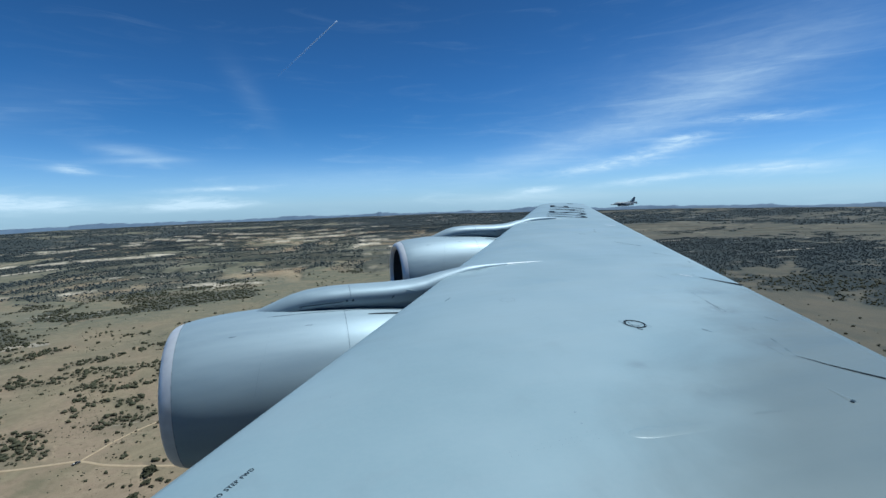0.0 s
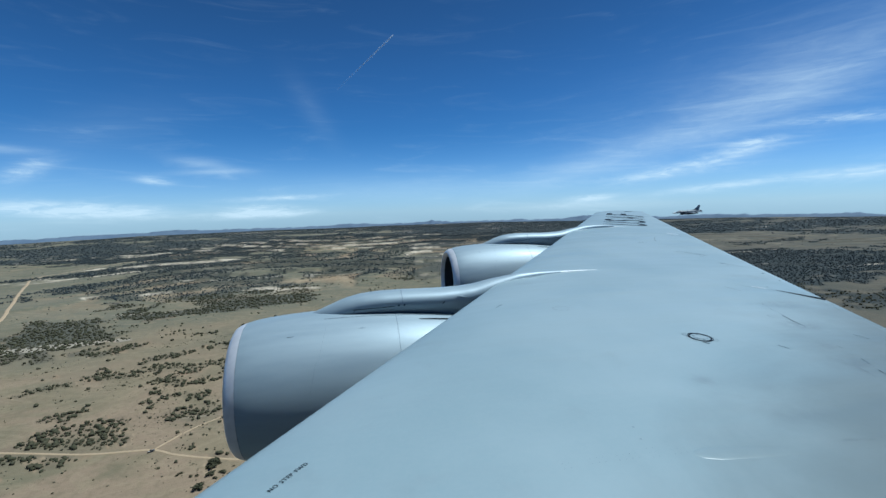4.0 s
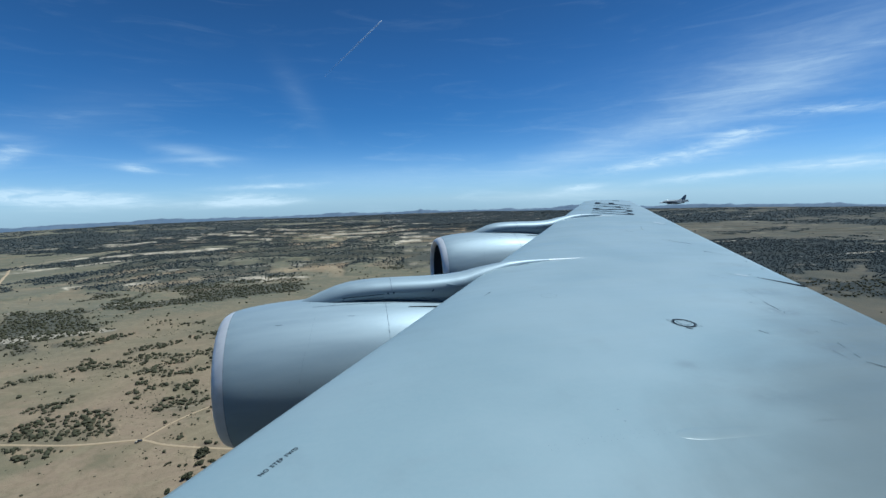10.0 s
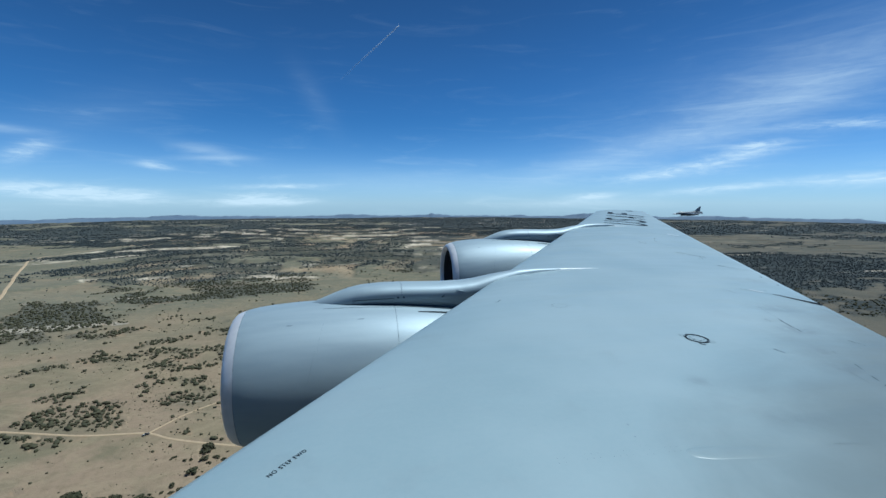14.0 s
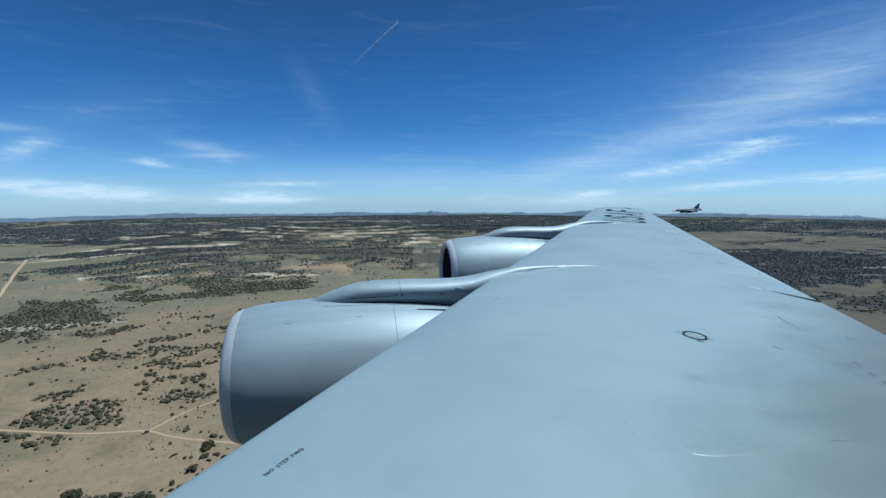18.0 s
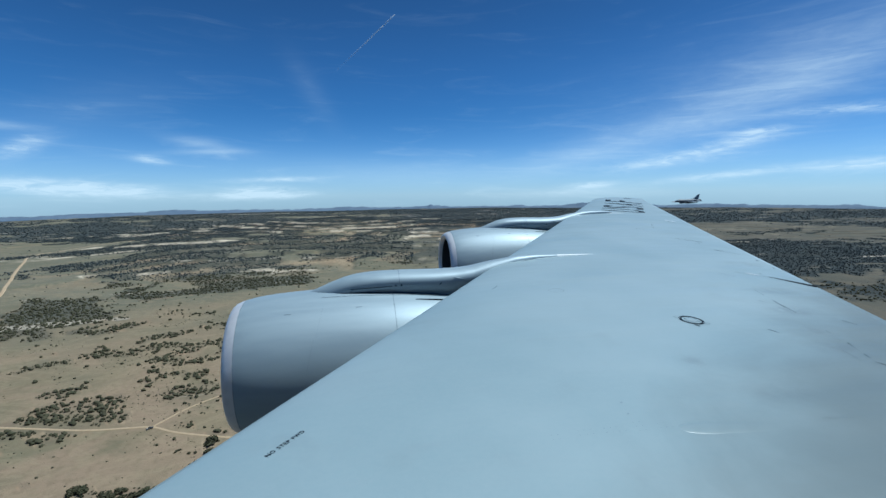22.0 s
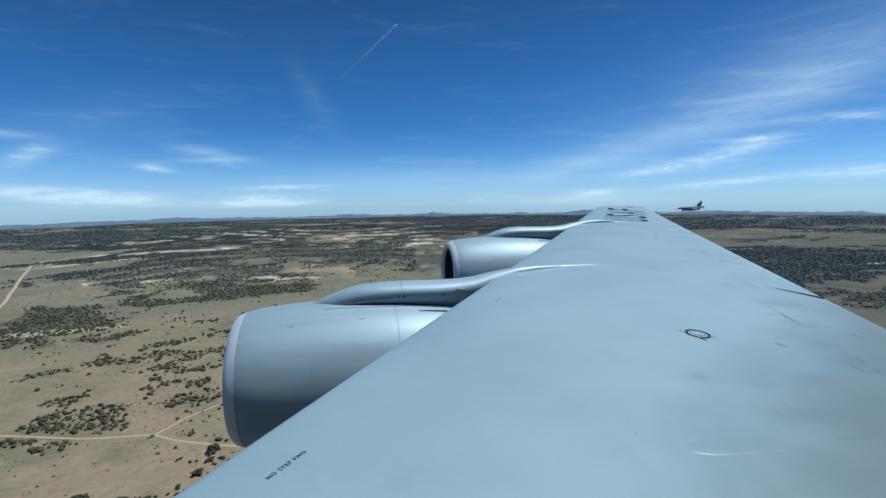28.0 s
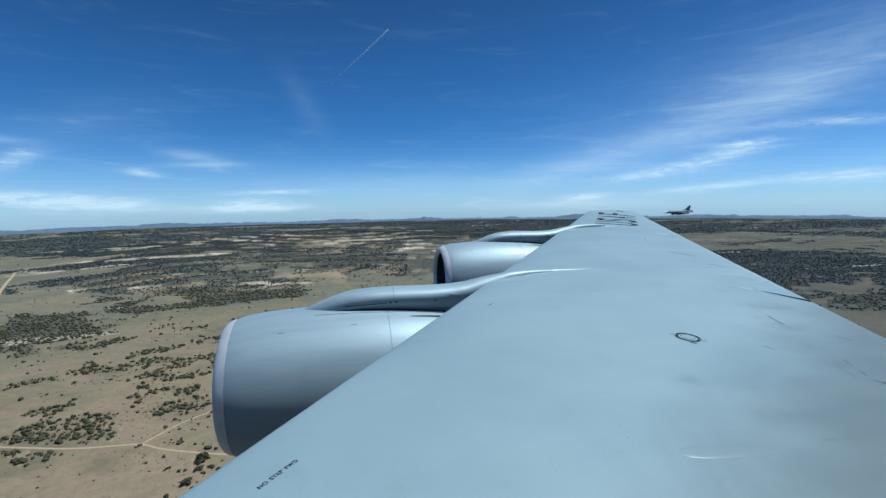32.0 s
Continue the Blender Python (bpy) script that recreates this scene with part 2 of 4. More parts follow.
JET_TAIL = plain("jet_tail_grey", (0.23, 0.26, 0.295), 0.5, 0.0, 0.08, 0.7)
JET_DARK = plain("jet_store_grey", (0.030, 0.040, 0.055), 0.5, 0.1, 0.1, 1.2)
JET_METAL = plain("jet_nozzle_metal", (0.10, 0.10, 0.10), 0.35, 0.9, 0.1, 3)


def part(name, bm, mat, parent, label="", smooth=True):
    """Links a bmesh (or a mesh) as one object under a thing or a part."""
    if isinstance(bm, bmesh.types.BMesh):
        me = bpy.data.meshes.new(name)
        bm.to_mesh(me)
        bm.free()
    else:
        me = bm
    if mat and not me.materials:
        me.materials.append(mat)
    if smooth:
        me.shade_smooth()
    ob = new(name, me)
    ob.parent = parent
    if label:
        tagged(ob, label)
    return ob


def loft(rings, close=True, caps=True):
    """A bmesh skin through rings of equally many points."""
    bm = bmesh.new()
    rows = [[bm.verts.new(p) for p in ring] for ring in rings]
    n = len(rows[0])
    for a, b in zip(rows, rows[1:]):
        for i in range(n if close else n - 1):
            j = (i + 1) % n
            bm.faces.new((a[i], a[j], b[j], b[i]))
    if caps:
        bm.faces.new(rows[0][::-1])
        bm.faces.new(rows[-1])
    bmesh.ops.recalc_face_normals(bm, faces=bm.faces)
    return bm


def revolve(profile, steps=64):
    """A skin turned round the x axis from (x, radius) pairs."""
    rings = [[(x, r * math.cos(2 * math.pi * k / steps), r * math.sin(2 * math.pi * k / steps)) for k in range(steps)]
             for x, r in profile]
    return loft(rings, True, False)


def smooth_line(points, x):
    """Smooth interpolation through (x, value) pairs."""
    for (a, u), (b, v) in zip(points, points[1:]):
        if x <= b:
            s = max(0.0, (x - a) / (b - a))
            return u + (v - u) * s
    return points[-1][1]


# ---- the wing's shape ----
LE_X, LE_TAN = -3.02, 0.7675          # leading edge: x at the window, sweep
TE_X, TE_TAN = 13.429, 0.5125         # trailing edge: x at the tip, sweep
TIP = 18.216
ROOT_Z, DIHEDRAL, BEND = -1.8393, 0.0713, 0.00046


def lead(y):
    return LE_X + LE_TAN * y


def trail(y):
    return TE_X + TE_TAN * (y - TIP)


def wing_top(x, y):
    """Height of the wing's upper skin."""
    c = trail(y) - lead(y)
    s = min(1.0, max(0.0, (x - lead(y)) / c))
    return ROOT_Z + DIHEDRAL * y + BEND * y * y + 0.030 * c * 4 * s ** 0.6 * (1 - s ** 0.6)


def wing_mesh():
    rings = []
    stations = [-1.2 + (TIP + 1.2) * k / 130 for k in range(131)] + [TIP + 0.12, TIP + 0.22, TIP + 0.28]
    fr = [0, 0.004, 0.010, 0.02, 0.035] + [0.035 + 0.965 * (k / 52) ** 1.15 for k in range(1, 53)]
    for y in stations:
        c = trail(y) - lead(y)
        tip = max(0.0, (y - TIP) / 0.3)
        inset = 0.9 * (1 - math.sqrt(max(0.0, 1 - tip * tip)))
        deep = (0.115 - 0.03 * max(0, y) / TIP) * c * math.sqrt(max(0.02, 1 - tip * tip))
        drop = 0.028 * c
        up, low = [], []
        for s in fr:
            x = lead(y) - 0.022 * c + inset + s * (c + 0.022 * c - 1.4 * inset)
            nose = math.sqrt(min(1.0, s / 0.035))
            z = wing_top(x, y) - drop * (1 - nose) - 0.25 * deep * tip * tip
            up.append((x, y, z))
            thick = deep * (2.6 * math.sqrt(s) * (1 - s) + 0.02 * (1 - s)) * 0.62 + 0.018 * s
            zl = wing_top(x, y) - drop * (1 - min(1.0, s / 0.035)) - thick
            low.append((x, y, min(zl, z - 0.004)))
        rings.append(up + low[::-1][:-1])
    return loft(rings, True, True)


aircraft = new("tanker_aircraft")
tagged(aircraft, "grey four-engined jet tanker in flight, one swept wing in view", "aircraft")
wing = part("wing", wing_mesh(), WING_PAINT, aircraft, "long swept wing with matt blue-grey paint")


def strip(points, width, lift=0.002, taper=0.0):
    """A thin band that lies on the wing along (x, y) points."""
    bm = bmesh.new()
    fine = []
    for (a, b) in zip(points, points[1:]):
        for k in range(8):
            s = k / 8
            fine.append((a[0] + (b[0] - a[0]) * s, a[1] + (b[1] - a[1]) * s))
    fine.append(points[-1])
    last = None
    for i, (x, y) in enumerate(fine):
        p, q = fine[max(0, i - 1)], fine[min(len(fine) - 1, i + 1)]
        d = Vector((q[0] - p[0], q[1] - p[1])).normalized()
        w = (width + (taper - width) * i / (len(fine) - 1) if taper else width) / 2
        pair = []
        for sgn in (-1, 1):
            X, Y = x - d.y * w * sgn, y + d.x * w * sgn
            pair.append(bm.verts.new((X, Y, wing_top(X, Y) + lift)))
        if last:
            bm.faces.new((last[0], pair[0], pair[1], last[1]))
        last = pair
    bmesh.ops.recalc_face_normals(bm, faces=bm.faces)
    return bm


def disc(x, y, r0, r1, steps=40, lift=0.002):
    """A ring (or a disc, with r0 = 0) painted on the wing."""
    bm = bmesh.new()
    rows = []
    for r in (r0, r1):
        rows.append([bm.verts.new((x + r * math.cos(a), y + r * math.sin(a),
                                   wing_top(x + r * math.cos(a), y + r * math.sin(a)) + lift))
                     for a in (2 * math.pi * k / steps for k in range(steps))])
    for k in range(steps):
        j = (k + 1) % steps
        bm.faces.new((rows[0][k], rows[0][j], rows[1][j], rows[1][k]))
    bmesh.ops.remove_doubles(bm, verts=bm.verts, dist=1e-6)
    bmesh.ops.recalc_face_normals(bm, faces=bm.faces)
    return bm


def words(text, start, along, height, length, bold=0.0):
    """Built-in lettering laid on the wing: start of the base line, its direction, cap height, length."""
    cu = bpy.data.curves.new("lettering", "FONT")
    cu.body, cu.size, cu.resolution_u, cu.offset, cu.space_character, cu.space_word = text, 1.0, 3, bold, 1.18, 1.25
    ob = bpy.data.objects.new("lettering", cu)
    scene.collection.objects.link(ob)
    me = bpy.data.meshes.new_from_object(ob.evaluated_get(bpy.context.evaluated_depsgraph_get()))
    bpy.data.objects.remove(ob)
    bm = bmesh.new()
    bm.from_mesh(me)
    for k in range(3):
        bmesh.ops.subdivide_edges(bm, edges=[e for e in bm.edges if e.calc_length() > 0.12], cuts=1)
    xs = [v.co.x for v in bm.verts]
    ys = [v.co.y for v in bm.verts]
    x0, sx, y0, sy = min(xs), length / (max(xs) - min(xs)), min(ys), height / (max(ys) - min(ys))
    d = Vector(along).normalized()
    for v in bm.verts:
        u, w = (v.co.x - x0) * sx, (v.co.y - y0) * sy
        X, Y = start[0] + d.x * u - d.y * w, start[1] + d.y * u + d.x * w
        v.co = (X, Y, wing_top(X, Y) + 0.002)
    bmesh.ops.triangulate(bm, faces=bm.faces)
    return bm


# ---- marks on the wing ----
PANEL_PAINT = plain("worn_panel_paint", (0.255, 0.315, 0.345), 0.45, 0.0, 0.1, 14)
COWL_LINE = plain("soft_line", (0.21, 0.265, 0.295), 0.6, 0.0, 0.1, 20, spec=0.2)
part("wing_lettering", words("NO STEP FWD", (-0.484, 2.412), (0.70, 0.77), 0.034, 0.272, 0.012), LETTER, wing,
     "small dark stencilled words", False)
for k, (letter, u) in enumerate(zip("USAF", (0.0, 1.18, 2.42, 3.78))):
    base = Vector((9.66, 12.80)) + 0.97 * u * Vector((0.56, 0.828))
    part("wing_lettering", words(letter, base, (0.56, 0.828), 1.42, 0.86, 0.008), LETTER, wing, "large dark painted letter", False)
part("tip_mark", strip([(12.35, 18.0), (12.62, 17.9)], 0.22), LETTER, wing, "small dark mark near the wing tip", False)
part("fuel_cap_ring", disc(3.49, 3.80, 0.093, 0.123), LETTER, wing, "dark painted ring round a filler cap", False)
part("fuel_cap", disc(3.49, 3.80, 0.0, 0.055, lift=0.004), PANEL_PAINT, wing, "flush grey filler cap", False)
for a in (20, 75, 140, 205, 262, 320):
    part("cap_screw", disc(3.49 + 0.066 * math.cos(radians(a)), 3.80 + 0.066 * math.sin(radians(a)), 0, 0.008, 8, 0.006),
         SEAM, wing, "", False)
part("arrow_mark", strip([(3.41, 3.68), (3.45, 3.635)], 0.022), LETTER, wing, "", False)
for x, y in ((3.392, 3.896), (3.590, 3.706)):
    part("lock_mark", disc(x, y, 0.024, 0.032, 20), COWL_LINE, wing, "faint small loop beside the filler ring", False)

# flap and spoiler gaps near the trailing edge: points, width, dark or faint
GAPS = [
    ([(5.95, 5.68), (6.33, 5.38)], 0.014, 0),
    ([(7.13, 7.33), (7.22, 7.22)], 0.055, 1), ([(7.20, 7.24), (7.40, 7.00)], 0.022, 1),
    ([(5.352, 4.794), (5.15, 4.30)], 0.007, 0), ([(5.16, 4.34), (5.09, 4.17)], 0.022, 1), ([(5.101, 4.196), (5.018, 3.941)], 0.016, 1),
    ([(4.942, 4.341), (4.97, 4.26)], 0.014, 0), ([(4.133, 3.506), (4.165, 3.407)], 0.020, 1),
    ([(5.352, 3.693), (5.39, 3.551)], 0.016, 1), ([(4.783, 3.433), (4.757, 3.365)], 0.016, 0),
    ([(4.662, 3.138), (4.60, 3.03)], 0.012, 1), ([(4.60, 3.03), (4.53, 2.91)], 0.004, 0), ([(4.53, 2.91), (4.49, 2.83)], 0.016, 1), ([(4.399, 2.992), (4.334, 2.794)], 0.014, 0),
]
OUTER_GAPS = [
    ([(5.593, 5.644), (5.662, 5.402)], 0.016, 0), ([(7.277, 6.533), (7.24, 6.45)], 0.04, 1),
    ([(7.04, 5.994), (7.01, 5.93)], 0.03, 1), ([(7.102, 9.806), (7.216, 9.649)], 0.03, 1),
    ([(7.814, 10.11), (7.72, 9.9)], 0.04, 0), ([(7.284, 7.994), (7.33, 7.93)], 0.03, 1),
    ([(2.85, 6.84), (3.12, 6.90)], 0.020, 1), ([(8.10, 10.5), (7.9, 10.2)], 0.03, 0), ([(9.144, 11.124), (9.35, 10.9)], 0.035, 1),
    ([(1.912, 5.446), (1.80, 5.33)], 0.016, 1),
    ([(3.0, 2.10), (3.25, 2.073)], 0.004, 0),
]
part("flap_gap", strip([(6.30, 5.42), (6.47, 5.17), (6.63, 4.94)], 0.02, 0.003, 0.13), GAP, wing, "dark wedge-shaped gap beside the flap", False)
part("flap_gap", strip([(7.19, 8.57), (7.53, 8.08)], 0.010, 0.002, 0.034), SEAM, wing, "thin dark slit beside the outer spoiler", False)
part("flap_gap", strip([(4.44, 2.76), (4.55, 2.53), (4.65, 2.38), (4.76, 2.23)], 0.006, 0.004, 0.045), GAP, wing, "dark gap beside the inner flap", False)
part("hinge_cap", strip([(9.22, 11.38), (9.42, 11.16)], 0.13), PALE, wing, "small pale cap near the trailing edge", False)
part("hinge_cap", strip([(6.10, 5.64), (6.22, 5.51)], 0.05), PALE, wing, "small pale cap near the trailing edge", False)
rings = []
for k in range(17):                      # small blister with a dark drain beside the inner flap
    s = k / 16
    cx, cy = 4.02 - 0.07 * s, 2.34 - 0.36 * s
    w, h = 0.010 + 0.035 * s ** 1.5, 0.001 + 0.009 * s * (1 - s ** 6)
    rings.append([(cx + w * math.cos(a), cy, wing_top(cx + w * math.cos(a), cy) - 0.002 + h * math.sin(a)) for a in (math.pi * q / 8 for q in range(9))])
part("drain_blister", loft(rings, False, False), WING_PAINT, wing, "small teardrop blister with a dark drain")
part("drain_hole", disc(3.945, 2.03, 0, 0.017, 16, 0.013), SEAM, wing, "", False)
for points, width, strong in GAPS + OUTER_GAPS:
    worn = [points[0]]
    for p, q in zip(points, points[1:]):         # slightly crooked, thinning out to one end
        size = math.dist(p, q)
        for f in (0.3, 0.55, 0.8):
            worn.append(tuple(p[i] + (q[i] - p[i]) * f + random.uniform(-0.025, 0.025) * size for i in (0, 1)))
        worn.append(q)
    part("panel_gap", strip(worn, width * 0.7, 0.002, width * 0.25), SEAM if strong else FAINT_SEAM, wing, "", False)
for x, y, r in ((1.76, 2.459, 0.0085), (1.723, 2.331, 0.0075), (0.178, 3.314, 0.005), (6.349, 5.597, 0.022)):
    part("drain_hole", disc(x, y, 0, r, 10), COWL_LINE, wing, "", False)
# an oval access cover outlined on the skin
cover = [(2.54 + 0.10 * math.cos(a), 5.0 + 0.085 * math.sin(a)) for a in (2 * math.pi * k / 12 for k in range(13))]
part("access_cover", strip(cover, 0.0035), FAINT_SEAM, wing, "thin outline of an oval access cover", False)
# fastener rows
for k, (x0, y0, cols, rws) in enumerate(((1.12, 2.165, 2, 2), (1.30, 2.175, 3, 2), (1.47, 2.17, 4, 2), (1.68, 2.155, 2, 3), (1.83, 2.16, 3, 2))):
    for i in range(cols):
        for j in range(rws):
            part("rivet", disc(x0 + 0.042 * i + 0.006 * j, y0 + 0.042 * j, 0, 0.0027, 8), COWL_LINE, wing, "", False)
# long low fairing on the inner wing
rings = []
for k in range(25):
    s = k / 24
    cx, cy = 1.90 + 1.85 * s, 2.14 - 0.205 * s
    w = 0.072 * min(1.0, math.sqrt(s / 0.10 + 1e-4)) * (1 - 0.35 * s)
    h = 0.0085 * min(1.0, math.sqrt(s / 0.05 + 1e-4)) * (1 - s) ** 1.6 + 0.0005
    rings.append([(cx, cy + w * math.cos(a), wing_top(cx, cy + w * math.cos(a)) - 0.004 + h * math.sin(a) ** 0.7)
                  for a in (math.pi * q / 12 for q in range(13))])
part("blister_fairing", loft(rings, False, False), WING_PAINT, wing, "low teardrop bulge on the wing skin")

# ---- engines and pylons ----
ENGINE_Y, LIP_X, ENGINE_Z = 7.0, -1.775, -2.66
OUTER = Vector((4.53, 5.75, 0.47))      # from the inner engine to the outer one


def nacelle_meshes():
    lip = [(0.10, 0.80), (0.045, 0.825), (0.012, 0.86), (0.0, 0.895), (0.012, 0.93), (0.05, 0.965), (0.11, 0.992), (0.17, 1.010)]
    cowl = [(0.17, 1.010), (0.30, 1.040), (0.5, 1.068), (0.8, 1.094), (1.2, 1.112), (1.6, 1.116), (2.0, 1.108), (2.5, 1.080),
            (3.0, 1.030), (3.4, 0.975), (3.75, 0.915), (3.76, 0.88), (3.5, 0.86)]
    core = [(3.3, 0.62), (3.9, 0.60), (4.4, 0.50), (4.9, 0.40), (4.91, 0.36), (4.7, 0.34)]
    duct = [(0.10, 0.80), (0.3, 0.80), (0.6, 0.83), (1.0, 0.86), (1.25, 0.865)]
    return lip, cowl, core, duct


def dense(profile, n=4):
    """More points along a profile, rounded by a spline."""
    out = []
    pts = [profile[0]] + profile + [profile[-1]]
    for a, b, c, d in zip(pts, pts[1:], pts[2:], pts[3:]):
        for k in range(n):
            s = k / n
            out.append(tuple(0.5 * (2 * b[i] + (c[i] - a[i]) * s + (2 * a[i] - 5 * b[i] + 4 * c[i] - d[i]) * s * s
                                    + (3 * b[i] - a[i] - 3 * c[i] + d[i]) * s ** 3) for i in (0, 1)))
    return out + [profile[-1]]


def seam_ring(x, r, a0, a1, width=0.012, lean=0.0):
    bm = bmesh.new()
    last = None
    for k in range(41):
        a = radians(a0 + (a1 - a0) * k / 40)
        pair = [bm.verts.new((x + lean * k / 40 + s * width, (r + 0.003) * math.cos(a), (r + 0.003) * math.sin(a))) for s in (-0.5, 0.5)]
        if last:
            bm.faces.new((last[0], last[1], pair[1], pair[0]))
        last = pair
    bmesh.ops.recalc_face_normals(bm, faces=bm.faces)
    return bm


def engine():
    lip, cowl, core, duct = nacelle_meshes()
    body = part("engine_nacelle", revolve(dense(cowl), 96), COWL_PAINT, aircraft, "smooth round grey engine cowling")
    part("inlet_lip", revolve(dense(lip), 96), LIP_METAL, body, "bare polished metal inlet lip")
    part("inlet_duct", revolve(dense(duct), 72), DARK_DUCT, body, "dark inlet duct")
    part("exhaust_core", revolve(dense(core), 48), FAN_METAL, body, "dark metal exhaust cone")
    part("spinner", revolve([(0.72, 0.004), (0.78, 0.08), (0.95, 0.19), (1.2, 0.28)], 32), FAN_METAL, body)
    bm = bmesh.new()
    for k in range(28):
        a = 2 * math.pi * k / 28
        quad = []
        for r, tw in ((0.24, 0.06), (0.86, 0.16)):
            for s in (-1, 1):
                b = a + s * tw * 0.5
                quad.append(bm.verts.new((1.14 + s * 0.05, r * math.cos(b), r * math.sin(b))))
        bm.faces.new((quad[0], quad[1], quad[3], quad[2]))
    part("fan", bm, FAN_METAL, body, "ring of dark fan blades", False)
    part("backing_disc", revolve([(1.25, 0.005), (1.25, 0.865)], 48), DARK_DUCT, body)
    part("cowl_seam", seam_ring(2.40, 1.087, -100, 190, 0.004), SEAM, body, "", False)
    part("cowl_seam", seam_ring(1.36, 1.113, 118, 146, 0.0015, -0.10), COWL_LINE, body, "", False)
    part("cowl_seam", seam_ring(1.23, 1.1125, 146, 168, 0.003, -0.09), COWL_LINE, body, "", False)
    part("cowl_seam", seam_ring(0.172, 1.010, 0, 360, 0.010), FAINT_SEAM, body, "", False)
    for x, a in ((0.87, 123.5), (1.87, 121)):
        r = smooth_line(cowl, x) + 0.003
        part("cowl_latch", loft([[(x + u, r * math.cos(radians(a + v)), r * math.sin(radians(a + v))) for v in (-0.17, 0.17)]
                                 for u in (-0.045, 0.045)], False, False), SEAM, body, "", False)
    for x0, x1, a, wide, mat in ((1.32, 2.5, 106.5, 0.35, SEAM), (2.5, 3.0, 105.5, 0.30, FAINT_SEAM), (2.75, 3.5, 112, 2.2, GAP)):
        rows = []
        for k in range(9):
            x = x0 + (x1 - x0) * k / 8
            r = smooth_line(cowl, x) + 0.004
            rows.append([(x, r * math.cos(radians(a + v)), r * math.sin(radians(a + v))) for v in (-wide * k / 8 if wide > 1 else -wide / 2, wide / 2)])
        part("cowl_gap", loft(rows, False, False), mat, body, "", False)
    body.location = (LIP_X, ENGINE_Y, ENGINE_Z)
    return body


def pylon():
    # along x: top, bottom, half width
    top = [(-0.80, -1.60), (-0.66, -1.555), (-0.48, -1.487), (-0.31, -1.418), (-0.12, -1.350), (0.1, -1.300), (0.4, -1.276), (0.76, -1.275),
           (1.32, -1.29), (1.7, -1.285), (1.95, -1.262), (2.3, -1.195), (2.75, -1.13), (3.1, -1.125), (3.5, -1.135), (3.8, -1.16)]
    half = [(-0.80, 0.012), (-0.66, 0.06), (-0.48, 0.13), (-0.31, 0.185), (-0.12, 0.225), (0.1, 0.255), (0.4, 0.275), (1.32, 0.275), (1.9, 0.25), (2.3, 0.19),
            (2.75, 0.115), (3.1, 0.07), (3.5, 0.04), (3.8, 0.015)]
    rings = []
    for k in range(61):
        x = -0.80 + 4.6 * k / 60
        t, w = smooth_line(top, x), smooth_line(half, x)
        ring = []
        mid = t - min(0.16, w * 0.9)
        for q in range(17):                       # rounded crown
            a = math.pi * q / 16
            ring.append((x, -w * math.cos(a), mid + (t - mid) * math.sin(a)))
        for f, dz in ((0.97, 0.06), (0.86, 0.13), (0.70, 0.20), (0.62, 0.28), (0.62, 0.55)):
            ring.append((x, w * f, mid - dz))
        for f, dz in ((0.62, 0.55), (0.62, 0.28), (0.70, 0.20), (0.86, 0.13), (0.97, 0.06)):
            ring.append((x, -w * f, mid - dz))
        rings.append(ring)
    bm = loft(rings, True, True)
    body = part("pylon", bm, COWL_PAINT, aircraft, "rounded grey engine strut running into the wing")
    for x in (0.68, 0.77):
        part("strut_fastener", loft([[(x + u, -0.279, -1.475 + v) for v in (-0.014, 0.014)] for u in (-0.014, 0.014)], False, False),
             SEAM, body, "", False)
    # panel outlines on the lower flank, and the dark joint along the cowling
    for x0, x1, z0, z1, wide, mat in ((-0.02, 0.62, -1.505, -1.485, 0.010, SEAM), (-0.02, 0.02, -1.555, -1.505, 0.012, SEAM),
                                      (-0.02, 0.62, -1.560, -1.535, 0.006, FAINT_SEAM), (1.38, 1.42, -1.50, -1.47, 0.02, SEAM)):
        rows = []
        for k in range(13):
            x, z = x0 + (x1 - x0) * k / 12, z0 + (z1 - z0) * k / 12
            w = smooth_line(half, x)
            mid = smooth_line(top, x) - min(0.16, w * 0.9)
            out = w * smooth_line([(-0.3, 0.60), (-0.20, 0.70), (-0.13, 0.86), (-0.06, 0.97), (0.0, 1.0)], z - mid) + 0.005
            rows.append([(x, -out, z - wide / 2), (x, -out, z + wide / 2)])
        part("strut_panel", loft(rows, False, False), mat, body, "", False)
    rows = []
    for k in range(31):
        x = -0.68 + 2.7 * k / 30
        rise = ENGINE_Z + smooth_line(nacelle_meshes()[1], max(0.17, x - LIP_X))
        w = smooth_line(half, x) * 0.80 + 0.03
        rows.append([(x, -w - 0.025, rise - 0.024), (x, -w + 0.02, rise - 0.004)])
    part("strut_joint", loft(rows, False, False), SEAM, body, "", False)
    # folded crease where the strut meets the wing
    for side in (-1, 1):
        rows = [[(1.62 + 0.42 * s, side * (0.262 - 0.05 * s), -1.40 - 0.085 * s + dz) for dz in (-0.014, 0.014)] for s in (0, 0.25, 0.5, 0.75, 1.0)]
        for row, lift in zip(rows, (0.0, 0.018, 0.022, 0.018, 0.0)):
            row.insert(1, (row[0][0], row[0][1] + side * lift, row[0][2] + 0.014))
        part("strut_crease", loft(rows, False, False), COWL_PAINT, body)
    bm = bmesh.new()
    last = None
    for q in range(17):
        a = math.pi * q / 16
        pair = [bm.verts.new((0.74 + s * 0.002, -0.278 * math.cos(a), -1.435 + 0.163 * math.sin(a))) for s in (-1, 1)]
        if last:
            bm.faces.new((last[0], last[1], pair[1], pair[0]))
        last = pair
    part("strut_joint", bm, SEAM, body, "", False)
    return body


